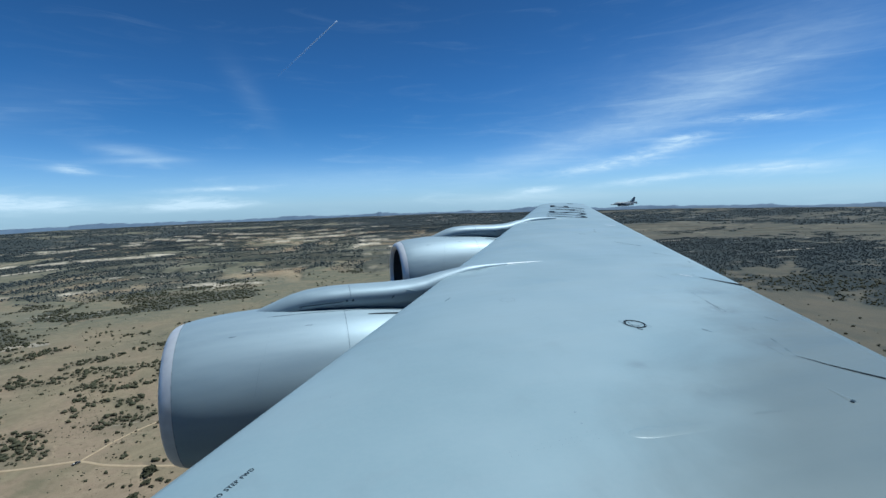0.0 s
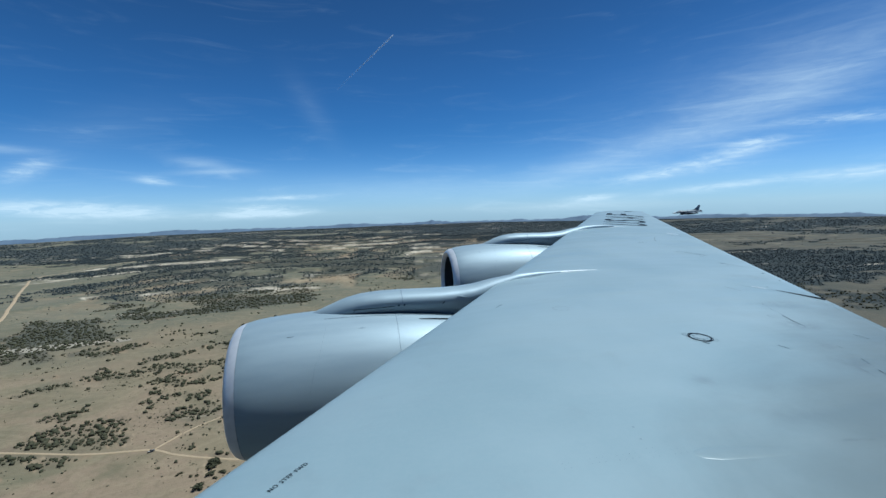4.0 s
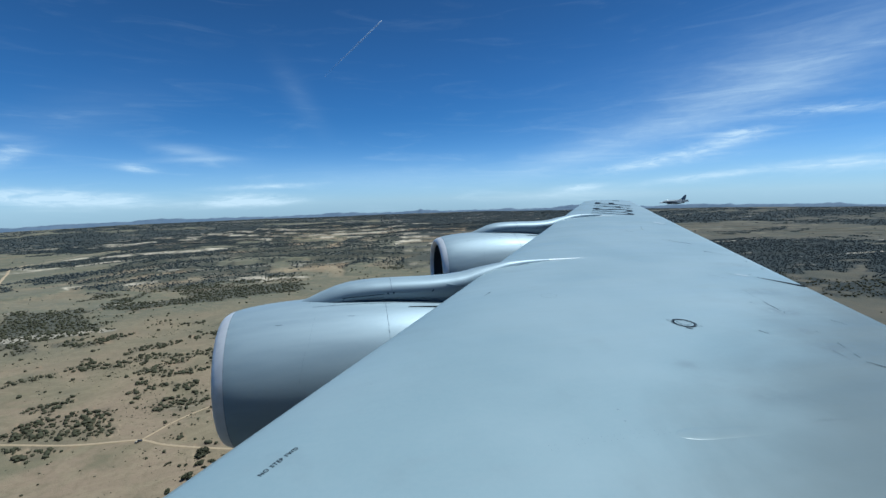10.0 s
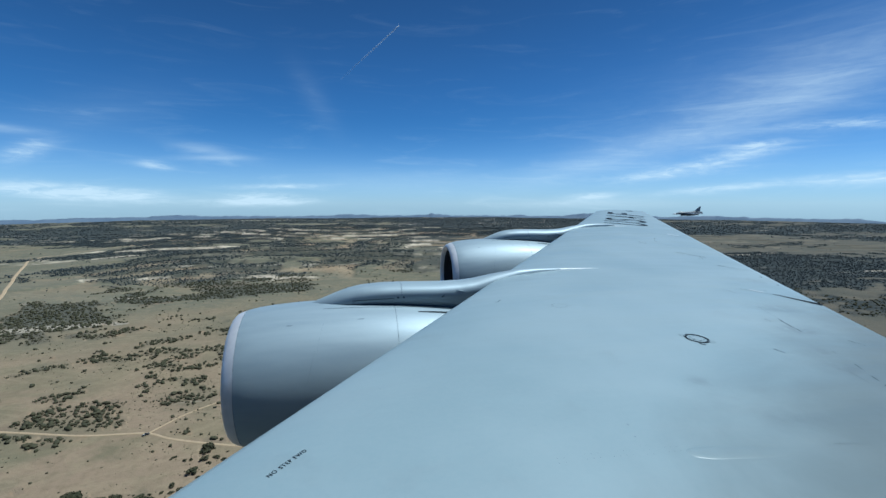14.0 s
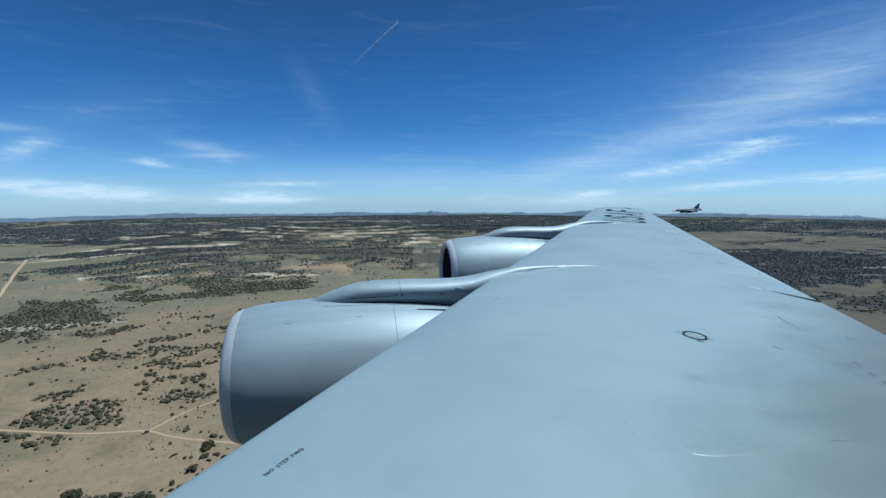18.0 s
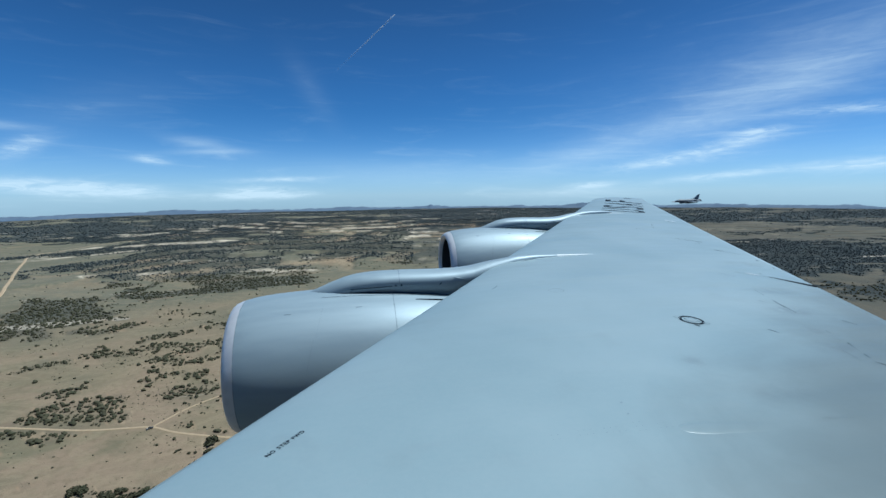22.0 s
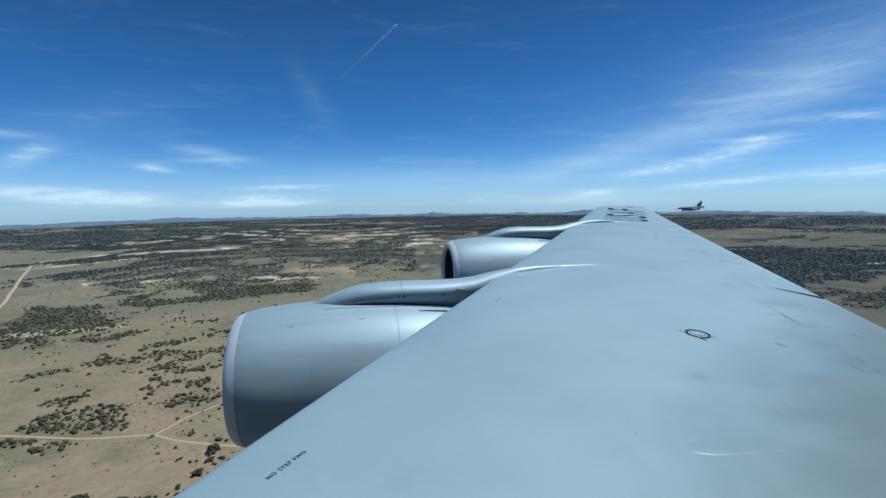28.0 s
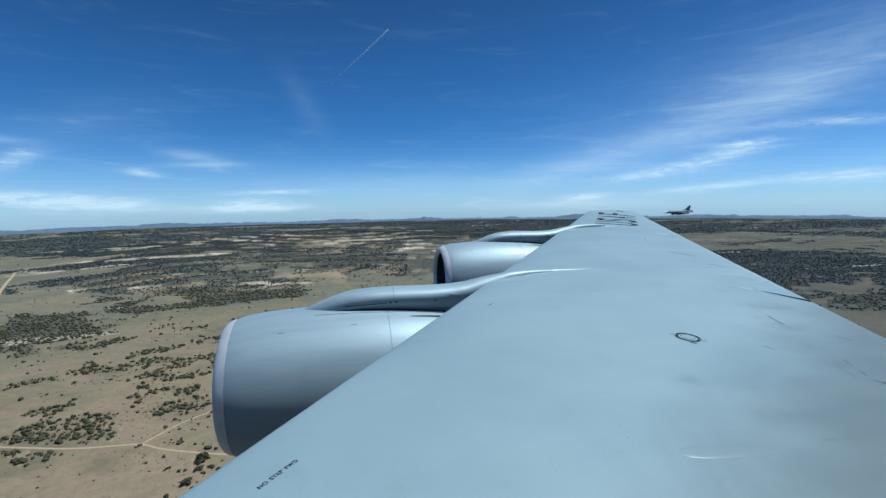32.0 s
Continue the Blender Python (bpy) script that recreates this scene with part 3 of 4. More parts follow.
def ridge(y, x0, x1):
    """The strut's thin tail on the upper skin."""
    rings = []
    for k in range(25):
        s = k / 24
        x = x0 + (x1 - x0) * s
        w, h = 0.045 * (1 - s) + 0.010, 0.045 * (1 - s) + 0.008
        rings.append([(x, y - w * math.cos(a), wing_top(x, y) - 0.01 + h * math.sin(a)) for a in (math.pi * q / 10 for q in range(11))])
    return loft(rings, False, False)


inner = engine()
strut = pylon()
strut.location = (0, ENGINE_Y, 0)
for ob, at in ((inner, OUTER), (strut, OUTER)):
    twin = copy_thing(ob, Matrix.Translation(ob.location + at))
# the strut tails' pale colour stands for sun glint along their crests
part("strut_tail", ridge(ENGINE_Y, 3.0, 4.35), PALE, wing, "thin ridge on the upper skin, its sun glint painted pale")
part("strut_tail", ridge(ENGINE_Y + OUTER.y, 7.5, 8.9), PALE, wing, "thin ridge on the upper skin, its sun glint painted pale")

# the fuselage behind the window
rings = []
for k in range(41):
    x = -16 + 40 * k / 40
    r = 1.85 * min(1.0, math.sqrt(max(0.02, (x + 16.4) / 3.5))) * min(1.0, (26 - x) / 8 + 0.05)
    rings.append([(x, -2.15 + r * math.cos(a), -0.75 + 1.12 * r * math.sin(a)) for a in (2 * math.pi * q / 48 for q in range(48))])
part("fuselage", loft(rings), FUSELAGE_PAINT, aircraft, "rounded grey fuselage barrel")


# ---- the escorting jet ----
def fighter():
    jet = new("fighter_jet")
    tagged(jet, "small grey single-engined fighter jet flying in formation", "aircraft")
    prof = [(-7.3, 0.02, 0.0), (-6.9, 0.12, 0.0), (-6.2, 0.27, 0.02), (-5.2, 0.45, 0.06), (-4.0, 0.62, 0.12), (-2.8, 0.74, 0.14), (-1.0, 0.82, 0.1),
            (1.5, 0.86, 0.06), (3.6, 0.80, 0.04), (5.2, 0.66, 0.02), (6.2, 0.55, 0.0), (6.9, 0.48, 0.0)]
    rings = [[(x, r * 1.08 * math.cos(a), z + r * (0.92 if math.sin(a) > 0 else 0.8) * math.sin(a))
              for a in (2 * math.pi * q / 20 for q in range(20))] for x, r, z in prof]
    part("fuselage", loft(rings), JET_GREY, jet)
    rings = [[(x, r * 1.1 * math.cos(a), z + r * 0.95 * math.sin(a)) for a in (2 * math.pi * q / 20 for q in range(20))]
             for x, r, z in ((-7.4, 0.02, 0), (-6.9, 0.13, 0.0), (-6.2, 0.285, 0.02), (-5.55, 0.40, 0.05))]
    part("nose_cone", loft(rings), JET_LIGHT, jet, "paler grey nose cone")
    rings = [[(x, w * math.cos(a), 0.5 + h * math.sin(a)) for a in (math.pi * q / 12 for q in range(13))]
             for x, w, h in ((-4.9, 0.05, 0.02), (-4.4, 0.3, 0.32), (-3.6, 0.42, 0.62), (-2.8, 0.42, 0.66), (-1.9, 0.34, 0.50), (-0.9, 0.12, 0.28))]
    part("canopy", loft(rings, False, False), GLINT_GLASS, jet, "bubble canopy, a sun glint put into its pale colour")
    rings = [[(x, w * math.cos(a), z + h * math.sin(a)) for a in (2 * math.pi * q / 16 for q in range(16))]
             for x, w, h, z in ((-2.9, 0.55, 0.34, -0.75), (-2.2, 0.62, 0.42, -0.78), (-0.5, 0.66, 0.5, -0.66), (2.0, 0.6, 0.45, -0.45))]
    part("intake", loft(rings), JET_GREY, jet, "chin air intake")
    part("nozzle", revolve([(6.7, 0.56), (7.1, 0.52), (7.6, 0.40), (7.55, 0.36), (7.0, 0.42)], 24), JET_METAL, jet, "dark metal engine nozzle")

    def slab(points, thick, axis):
        bm = bmesh.new()
        rows = []
        for s in (-1, 1):
            rows.append([bm.verts.new(tuple(p[i] + (s * thick * (1 if k < 2 else 0.4) if i == axis else 0) for i in range(3)))
                         for k, p in enumerate(points)])
        n = len(points)
        bm.faces.new(rows[0]), bm.faces.new(rows[1][::-1])
        for i in range(n):
            bm.faces.new((rows[0][i], rows[1][i], rows[1][(i + 1) % n], rows[0][(i + 1) % n]))
        bmesh.ops.recalc_face_normals(bm, faces=bm.faces)
        return bm

    for s in (-1, 1):
        part("wing", slab([(-1.6, s * 0.7, 0.05), (3.2, s * 0.7, 0.05), (2.7, s * 4.7, 0.05), (1.5, s * 4.7, 0.05)], 0.09, 2), JET_GREY, jet, "", False)
        part("tailplane", slab([(4.2, s * 0.7, 0.0), (6.9, s * 0.7, 0.0), (6.8, s * 2.75, -0.3), (5.9, s * 2.75, -0.3)], 0.06, 2), JET_GREY, jet, "", False)
        part("ventral_fin", slab([(4.4, s * 0.5, -0.5), (5.7, s * 0.5, -0.5), (5.5, s * 0.75, -1.15), (4.8, s * 0.75, -1.15)], 0.03, 1), JET_GREY, jet, "", False)
        part("missile", revolve([(0.6, 0.01), (0.8, 0.08), (3.5, 0.08), (3.6, 0.02)], 10), JET_TAIL, jet, "slim missile on the wing tip").location = (0.2, s * 4.85, 0.05)
        tank = revolve([(-2.6, 0.02), (-1.8, 0.22), (-0.6, 0.34), (1.2, 0.34), (2.6, 0.2), (3.2, 0.03)], 16)
        part("drop_tank", tank, JET_DARK, jet, "dark drop tank under the wing").location = (0.6, s * 2.1, -0.72)
        part("tank_pylon", slab([(-0.4, s * 2.1, -0.05), (1.8, s * 2.1, -0.05), (1.5, s * 2.1, -0.5), (0.0, s * 2.1, -0.5)], 0.06, 1), JET_GREY, jet, "", False)
    part("tail_fin", slab([(3.4, 0, 0.6), (6.3, 0, 0.55), (6.9, 0, 3.0), (6.0, 0, 3.0)], 0.08, 1), JET_TAIL, jet, "swept grey tail fin", False)
    part("fin_root", slab([(1.6, 0, 0.75), (6.2, 0, 0.6), (6.2, 0, 1.0), (3.6, 0, 1.0)], 0.14, 1), JET_GREY, jet, "", False)
    return jet


jet = fighter()
jet.matrix_world = pose(0.655 * 252, 0.755 * 252, -0.0195 * 252, 5, -3, -12)

# ---- a vapour trail high over the plain ----
m, n, b, at = material("vapour")
b.inputs["Base Color"].default_value = (1.0, 1.0, 1.0, 1)
b.inputs["Roughness"].default_value = 1.0
sep = n.add("ShaderNodeSeparateXYZ")
n.put(sep.inputs[0], at)
n.put(b.inputs["Alpha"], n.ramp(sep.outputs[2], 1090.0, 1480.0, 0.02, 0.30))
VAPOUR = m
a, c = Vector((-0.0150, 0.9660, 0.2580)) * 4300, Vector((0.1040, 0.9270, 0.3600)) * 4300
side = (c - a).cross(a).normalized()
rings = []
for k in range(13):
    s = k / 12
    q, r = a.lerp(c, s), 5.2 + 1.5 * (1 - s)
    lift = (c - a).cross(side).normalized()
    rings.append([q + side * r * math.cos(g) + lift * r * math.sin(g) for g in (2 * math.pi * w / 8 for w in range(8))])
me = bpy.data.meshes.new("vapour_trail")
bm = loft(rings)
bm.to_mesh(me), bm.free()
me.materials.append(VAPOUR)
me.shade_smooth()
tagged(new("vapour_trail", me), "thin white vapour trail across the blue sky", "contrail", kind="structure")


# ---- the plain ----
def lattice(ix, iy, seed):
    h = (ix * 374761393 + iy * 668265263 + seed * 1442695041) & 0x7FFFFFFF
    h = ((h ^ (h >> 13)) * 1274126177) & 0x7FFFFFFF
    return ((h ^ (h >> 16)) & 0xFFFF) / 65535.0


def field(x, y, size, seed, octaves=4, gain=0.5):
    """Smooth random field in 0 to 1 over arrays x and y; size: metres of its largest forms."""
    total, amp, norm = np.zeros_like(x), 1.0, 0.0
    for o in range(octaves):
        u, v = x / size + 37.3 * o, y / size - 11.7 * o
        iu, iv = np.floor(u).astype(np.int64), np.floor(v).astype(np.int64)
        fu, fv = u - iu, v - iv
        fu, fv = fu * fu * (3 - 2 * fu), fv * fv * (3 - 2 * fv)
        a, b = lattice(iu, iv, seed + o), lattice(iu + 1, iv, seed + o)
        c, d = lattice(iu, iv + 1, seed + o), lattice(iu + 1, iv + 1, seed + o)
        total += amp * ((a * (1 - fu) + b * fu) * (1 - fv) + (c * (1 - fu) + d * fu) * fv)
        norm += amp
        amp, size = amp * gain, size * 0.5
    return total / norm


def step(lo, hi, v):
    s = np.clip((v - lo) / (hi - lo), 0, 1)
    return s * s * (3 - 2 * s)


# groves: centre, half length, half width, turn (degrees), density
GROVES = [(-524, 898, 118, 150, 30, 1.0), (-427, 1277, 174, 170, 18, 1.0), (-886, 1802, 288, 120, 26, 0.9), (-270, 689, 85, 24, 29, 0.8), (-346, 588, 60, 55, 30, 0.55),
          (-201, 462, 72, 18, 30, 0.6), (-289, 457, 32, 24, 32, 0.7), (-140, 378, 31, 30, 20, 0.7), (-500, 801, 55, 60, 32, 0.6), (-330, 1010, 120, 40, 14, 0.8),
          (-160, 1080, 130, 60, 6, 0.8), (-610, 1480, 200, 60, 20, 0.9), (900, 800, 190, 90, -45, 0.9), (1350, 900, 300, 110, -50, 0.9)]


def relief(x, y):
    """Height of the ground over the plain, bare ledges, slopes of rubble, woodland cover."""
    r, az = np.hypot(x, y), np.degrees(np.arctan2(x, y))
    right = step(14, 34, az)
    # terraces that climb away from the viewer, each with a steep pale edge
    zone = step(1050, 1380, r) * (1 - 0.75 * step(2750, 3300, r)) * (0.30 + 0.70 * step(-34, -16, az)) * (1 - 0.55 * right)
    climb = 0.95 * field(x * 0.45, y, 520, 149, 5, 0.52) + (r - 1150) / 2300 * 0.42
    tier = np.maximum(0, climb - 0.36) / 0.095
    k, f = np.floor(tier), tier - np.floor(tier)
    face = step(0.74, 0.92, f)
    breaks = step(0.39, 0.51, field(x * 0.30, y, 210, 345, 4, 0.6))
    ledge = step(0.74, 0.80, f) * (1 - step(0.86, 0.93, f)) * step(0.15, 0.5, zone) * (1 - 0.85 * right) * breaks * step(0.40, 0.52, field(x * 0.4, y, 60, 71, 4, 0.65))
    rubble = step(0.22, 0.62, f) * (1 - step(0.74, 0.82, f)) * zone * (1 - 0.92 * right) * step(0.38, 0.54, field(x * 0.5, y, 260, 61, 4, 0.55))
    h = 9.5 * (k + face) * zone + 8 * (field(x, y, 380, 41, 4) - 0.5) * step(300, 1200, r) + 1.2 * (field(x, y, 40, 51, 3) - 0.5)
    h += (40 - 22 * zone) * step(1800, 5200, r)
    # woodland in stripes across the view, with a share of cover that changes over the plain
    level = 0.42 * field(x * 0.40, y, 460, 217, 4, 0.55) + 0.33 * field(x * 0.55, y, 140, 151, 4, 0.6) + 0.25 * field(x * 0.8, y, 46, 197, 3, 0.6)
    close = 0.55 * field(x * 0.8, y, 75, 411, 3, 0.6) + 0.45 * field(x, y, 24, 431, 2, 0.6)
    level = close + (level - close) * step(650, 1150, r)
    left = 1 - step(-20, -6, az)
    share = 0.23 - 0.09 * step(500, 900, r) + 0.06 * step(900, 1500, r)
    share = share + zone * (1 - right) * 0.56 + step(2500, 3200, r) * 0.62
    share = share + right * (0.64 * step(900, 1150, r) * (1 - step(1900, 2250, r)) - 0.30 * step(2500, 2700, r) * (1 - step(2900, 3200, r)) + 0.15 * step(2100, 2300, r) - 0.30 * step(3000, 3500, r))
    share = share - left * 0.10 * step(1100, 1500, r) * (1 - step(2500, 3000, r))
    for gx, gy, gl, gw, turn, dense in GROVES:
        c, s = math.cos(radians(turn)), math.sin(radians(turn))
        u, v = ((x - gx) * c + (y - gy) * s) / gl, ((y - gy) * c - (x - gx) * s) / gw
        share = share + 0.72 * dense * np.exp(-(u * u + v * v))
    want = (np.clip(share, 0.02, 0.97) - 0.5) * 2.9
    wood = step(-0.12, 0.38, (level - 0.5) / 0.105 + want)
    return h, ledge, rubble, wood


def ground_material():
    m, n, b, at = material("dry_plain")
    wood, ledge, rubble = (n.add("ShaderNodeAttribute", attribute_name=k).outputs["Fac"] for k in ("wood", "ledge", "rubble"))
    sep = n.add("ShaderNodeSeparateXYZ")
    n.put(sep.inputs[0], at)
    big = n.noise(at, 0.0042, 6, 0.55, 0.4)
    mid = n.noise(n.mapped(at, (1, 0.6, 1)), 0.022, 6, 0.6, 0.3)
    small = n.noise(at, 0.16, 6, 0.62)
    tuft = n.noise(at, 0.75, 4, 0.6)
    # tan soil, olive-grey grass, rosy bare earth
    c = n.mix(n.ramp(big, 0.36, 0.66), (0.208, 0.161, 0.102), (0.150, 0.131, 0.083))
    c = n.mix(n.ramp(mid, 0.45, 0.72, 0, 0.5), c, (0.150, 0.123, 0.074))
    c = n.mix(n.ramp(mid, 0.30, 0.44, 0.5, 0), c, (0.234, 0.174, 0.110))
    # warmth fades with distance outboard: haze put into the soil and grass colours
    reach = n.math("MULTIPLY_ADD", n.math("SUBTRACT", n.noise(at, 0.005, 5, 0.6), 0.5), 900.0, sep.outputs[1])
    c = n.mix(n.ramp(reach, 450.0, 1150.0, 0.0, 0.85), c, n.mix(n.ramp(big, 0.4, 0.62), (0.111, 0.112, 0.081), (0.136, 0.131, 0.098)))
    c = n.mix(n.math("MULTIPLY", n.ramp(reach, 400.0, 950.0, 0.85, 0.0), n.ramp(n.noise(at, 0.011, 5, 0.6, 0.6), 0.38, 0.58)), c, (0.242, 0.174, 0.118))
    # dry washes: pale silt in wandering threads, dull scrub beside them
    wash = n.noise(n.mapped(at, (0.45, 1.0, 1), (0, 0, radians(38))), 0.016, 7, 0.62, 1.6)
    thread = n.math("ABSOLUTE", n.math("SUBTRACT", wash, 0.5))
    c = n.mix(n.ramp(thread, 0.0, 0.05, 0.30, 0.0), c, (0.281, 0.222, 0.141))
    c = n.mix(n.ramp(wash, 0.60, 0.74, 0, 0.55), c, (0.119, 0.106, 0.066))
    c = n.mix(n.ramp(small, 0.46, 0.70, 0, 0.42), c, (0.136, 0.107, 0.066))
    c = n.mix(n.ramp(small, 0.28, 0.42, 0.35, 0), c, (0.255, 0.198, 0.125))
    c = n.mix(n.ramp(tuft, 0.58, 0.70, 0, 0.5), c, (0.089, 0.082, 0.049))
    # darker heath over the ground aft
    heath = n.math("MULTIPLY_ADD", n.math("SUBTRACT", n.noise(at, 0.004, 5, 0.6), 0.5), 700.0, sep.outputs[0])
    c = n.mix(n.ramp(heath, 120.0, 480.0, 0, 0.92), c, n.mix(n.ramp(mid, 0.35, 0.65), (0.100, 0.087, 0.066), (0.070, 0.069, 0.056)))
    # rubble slopes, bleached ledges, woodland litter
    bare = n.ramp(n.noise(at, 0.11, 6, 0.7, 0.3), 0.42, 0.58)
    c = n.mix(n.math("MULTIPLY", rubble, n.math("MULTIPLY_ADD", bare, 0.50, 0.42)), c, n.mix(n.ramp(mid, 0.4, 0.6), (0.310, 0.205, 0.125), (0.370, 0.275, 0.175)))
    c = n.mix(n.math("MULTIPLY", ledge, n.math("MULTIPLY_ADD", bare, 0.40, 0.60)), c, (0.60, 0.50, 0.38))
    # dark woodland litter and tree cover, some haze put into its blue tint
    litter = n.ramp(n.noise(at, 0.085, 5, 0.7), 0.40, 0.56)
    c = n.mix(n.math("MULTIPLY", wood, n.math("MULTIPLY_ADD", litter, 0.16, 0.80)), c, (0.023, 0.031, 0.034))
    # far streaks of bleached rock in the woods
    rim = n.noise(n.mapped(at, (0.10, 1.0, 1), (0, 0, radians(-8))), 0.016, 7, 0.66, 0.8)
    c = n.mix(n.math("MULTIPLY", wood, n.ramp(rim, 0.625, 0.655, 0, 0.8)), c, (0.521, 0.445, 0.353))
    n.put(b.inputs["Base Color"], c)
    b.inputs["Roughness"].default_value = 0.95
    b.inputs["Specular IOR Level"].default_value = 0.15
    k = n.add("ShaderNodeBump")
    k.inputs["Strength"].default_value, k.inputs["Distance"].default_value = 0.6, 0.6
    n.put(k.inputs["Height"], n.noise(at, 0.5, 6, 0.65))
    n.put(b.inputs["Normal"], k.outputs[0])
    return m


GROUND = ground_material()


def quads_mesh(name, verts, faces):
    me = bpy.data.meshes.new(name)
    me.vertices.add(len(verts))
    me.vertices.foreach_set("co", np.ascontiguousarray(verts, dtype=np.float32).ravel())
    k = faces.shape[1]
    me.loops.add(faces.size)
    me.loops.foreach_set("vertex_index", np.ascontiguousarray(faces, dtype=np.int32).ravel())
    me.polygons.add(len(faces))
    me.polygons.foreach_set("loop_start", np.arange(0, faces.size, k, dtype=np.int32))
    me.update(calc_edges=True)
    me.validate()
    return me


def build_ground():
    radii = np.concatenate([[0.5, 20, 40], np.geomspace(60, 1100, 170), np.arange(1107, 3000, 7.0), np.geomspace(3010, 4960, 110)])
    ang = np.radians(np.concatenate([np.arange(-62, -44, 0.6), np.arange(-44, 72, 0.19), np.arange(72, 298, 4.0)]))
    A, Rr = np.meshgrid(ang, radii)
    x, y = (Rr * np.sin(A)).ravel(), (Rr * np.cos(A)).ravel()
    r = np.hypot(x, y)
    h, ledge, rubble, wood = relief(x, y)
    verts = np.stack([x, y, h - ALT], -1)
    nr, na = len(radii), len(ang)
    i, j = np.meshgrid(np.arange(nr - 1), np.arange(na), indexing="ij")
    i, j = i.ravel(), j.ravel()
    j2 = (j + 1) % na
    faces = np.stack([i * na + j, (i + 1) * na + j, (i + 1) * na + j2, i * na + j2], -1)
    me = quads_mesh("ground", verts, faces[:, ::-1])
    # unseen dark woodland added behind the window and right below it, against bounced light
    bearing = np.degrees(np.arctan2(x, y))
    unseen_dark = np.maximum(np.maximum(step(-50, -58, bearing), step(74, 84, bearing)), 1 - step(150, 200, r))
    unseen_dark = unseen_dark * (0.6 + 0.4 * step(0.35, 0.5, field(x, y, 160, 77, 3)))
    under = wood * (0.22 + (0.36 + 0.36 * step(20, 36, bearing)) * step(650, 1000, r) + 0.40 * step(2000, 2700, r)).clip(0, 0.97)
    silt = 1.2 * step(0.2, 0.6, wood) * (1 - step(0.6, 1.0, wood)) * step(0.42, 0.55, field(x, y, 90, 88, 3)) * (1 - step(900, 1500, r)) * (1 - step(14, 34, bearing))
    for key, data in (("wood", np.maximum(unseen_dark, under * (1 - 0.7 * np.maximum(rubble, ledge)))), ("ledge", ledge), ("rubble", np.maximum(rubble, 0.75 * silt))):
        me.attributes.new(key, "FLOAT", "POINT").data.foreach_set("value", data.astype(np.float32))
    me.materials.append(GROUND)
    me.shade_smooth()
    ob = new("ground", me)
    return tagged(ob, "dry tan plain with pale scarps and dark scrub", "ground", kind="structure")


build_ground()


def height(x, y):
    return float(relief(np.array([float(x)]), np.array([float(y)]))[0][0]) - ALT


# dirt road and track
def dirt(name, colour, worn):
    m, n, b, at = material(name)
    v = n.noise(at, 0.25, 6, 0.65)
    c = n.mix(n.ramp(v, 0.3, 0.7), colour, worn)
    n.put(b.inputs["Base Color"], n.mix(n.ramp(n.noise(at, 1.6, 4), 0.55, 0.75, 0, 0.35), c, (0.30, 0.215, 0.13)))
    b.inputs["Roughness"].default_value = 0.95
    return m


def lane(name, line, width, mat, label):
    pts = []
    full = [line[0]] + list(line) + [line[-1]]
    for a, b, c, d in zip(full, full[1:], full[2:], full[3:]):
        n = max(6, int(math.dist(b, c) / 6))
        for k in range(n):
            s = k / n
            pts.append(tuple(0.5 * (2 * b[i] + (c[i] - a[i]) * s + (2 * a[i] - 5 * b[i] + 4 * c[i] - d[i]) * s * s
                                    + (3 * b[i] - a[i] - 3 * c[i] + d[i]) * s ** 3) for i in (0, 1)))
    pts = np.array(pts)
    tang = np.gradient(pts, axis=0)
    tang /= np.linalg.norm(tang, axis=1)[:, None]
    side = np.stack([-tang[:, 1], tang[:, 0]], -1)
    wob = (field(pts[:, 0], pts[:, 1], 14, 7, 3) - 0.5)[:, None]
    offs = (-0.5, -0.25, 0.0, 0.25, 0.5)
    lanes = [pts + side * width * (o * (1 + 0.5 * wob)) for o in offs]
    top = [np.column_stack([l, relief(l[:, 0], l[:, 1])[0] - ALT + 0.30]) for l in lanes]
    skirt = [np.column_stack([pts + side * width * s * 0.56, relief(pts[:, 0], pts[:, 1])[0] - ALT - 0.3]) for s in (-1, 1)]
    cols = [skirt[0]] + top + [skirt[1]]
    verts = np.stack(cols, 1).reshape(-1, 3)
    w, n = len(cols), len(pts)
    i, j = np.meshgrid(np.arange(n - 1), np.arange(w - 1), indexing="ij")
    i, j = i.ravel(), j.ravel()
    faces = np.stack([i * w + j, i * w + j + 1, (i + 1) * w + j + 1, (i + 1) * w + j], -1)
    me = quads_mesh(name, verts, faces)
    me.materials.append(mat)
    return tagged(new(name, me), label, "road", kind="structure")


ROAD_LINE = [(-560, 700), (-688, 999), (-799, 1216), (-972, 1544), (-1074, 1793), (-1010, 2080), (-900, 2300)]
TRACK_LINE = [(-420, 468), (-299, 436), (-235, 417), (-198, 412), (-176, 408), (-152, 393), (-101, 373), (-30, 352), (60, 335)]
lane("road", ROAD_LINE,
     6.5, dirt("pale_dirt_road", (0.41, 0.300, 0.188), (0.34, 0.245, 0.150)), "pale sandy dirt road winding across the plain")
TRACK = dirt("faint_track", (0.37, 0.275, 0.170), (0.31, 0.225, 0.135))
lane("dirt_track", TRACK_LINE,
     2.6, TRACK, "pale wheel track across the dry plain")
lane("dirt_track", [(-178, 409), (-171, 421), (-159, 439), (-135, 462), (-80, 500)], 1.8, TRACK, "faint wheel track that forks off across the plain")

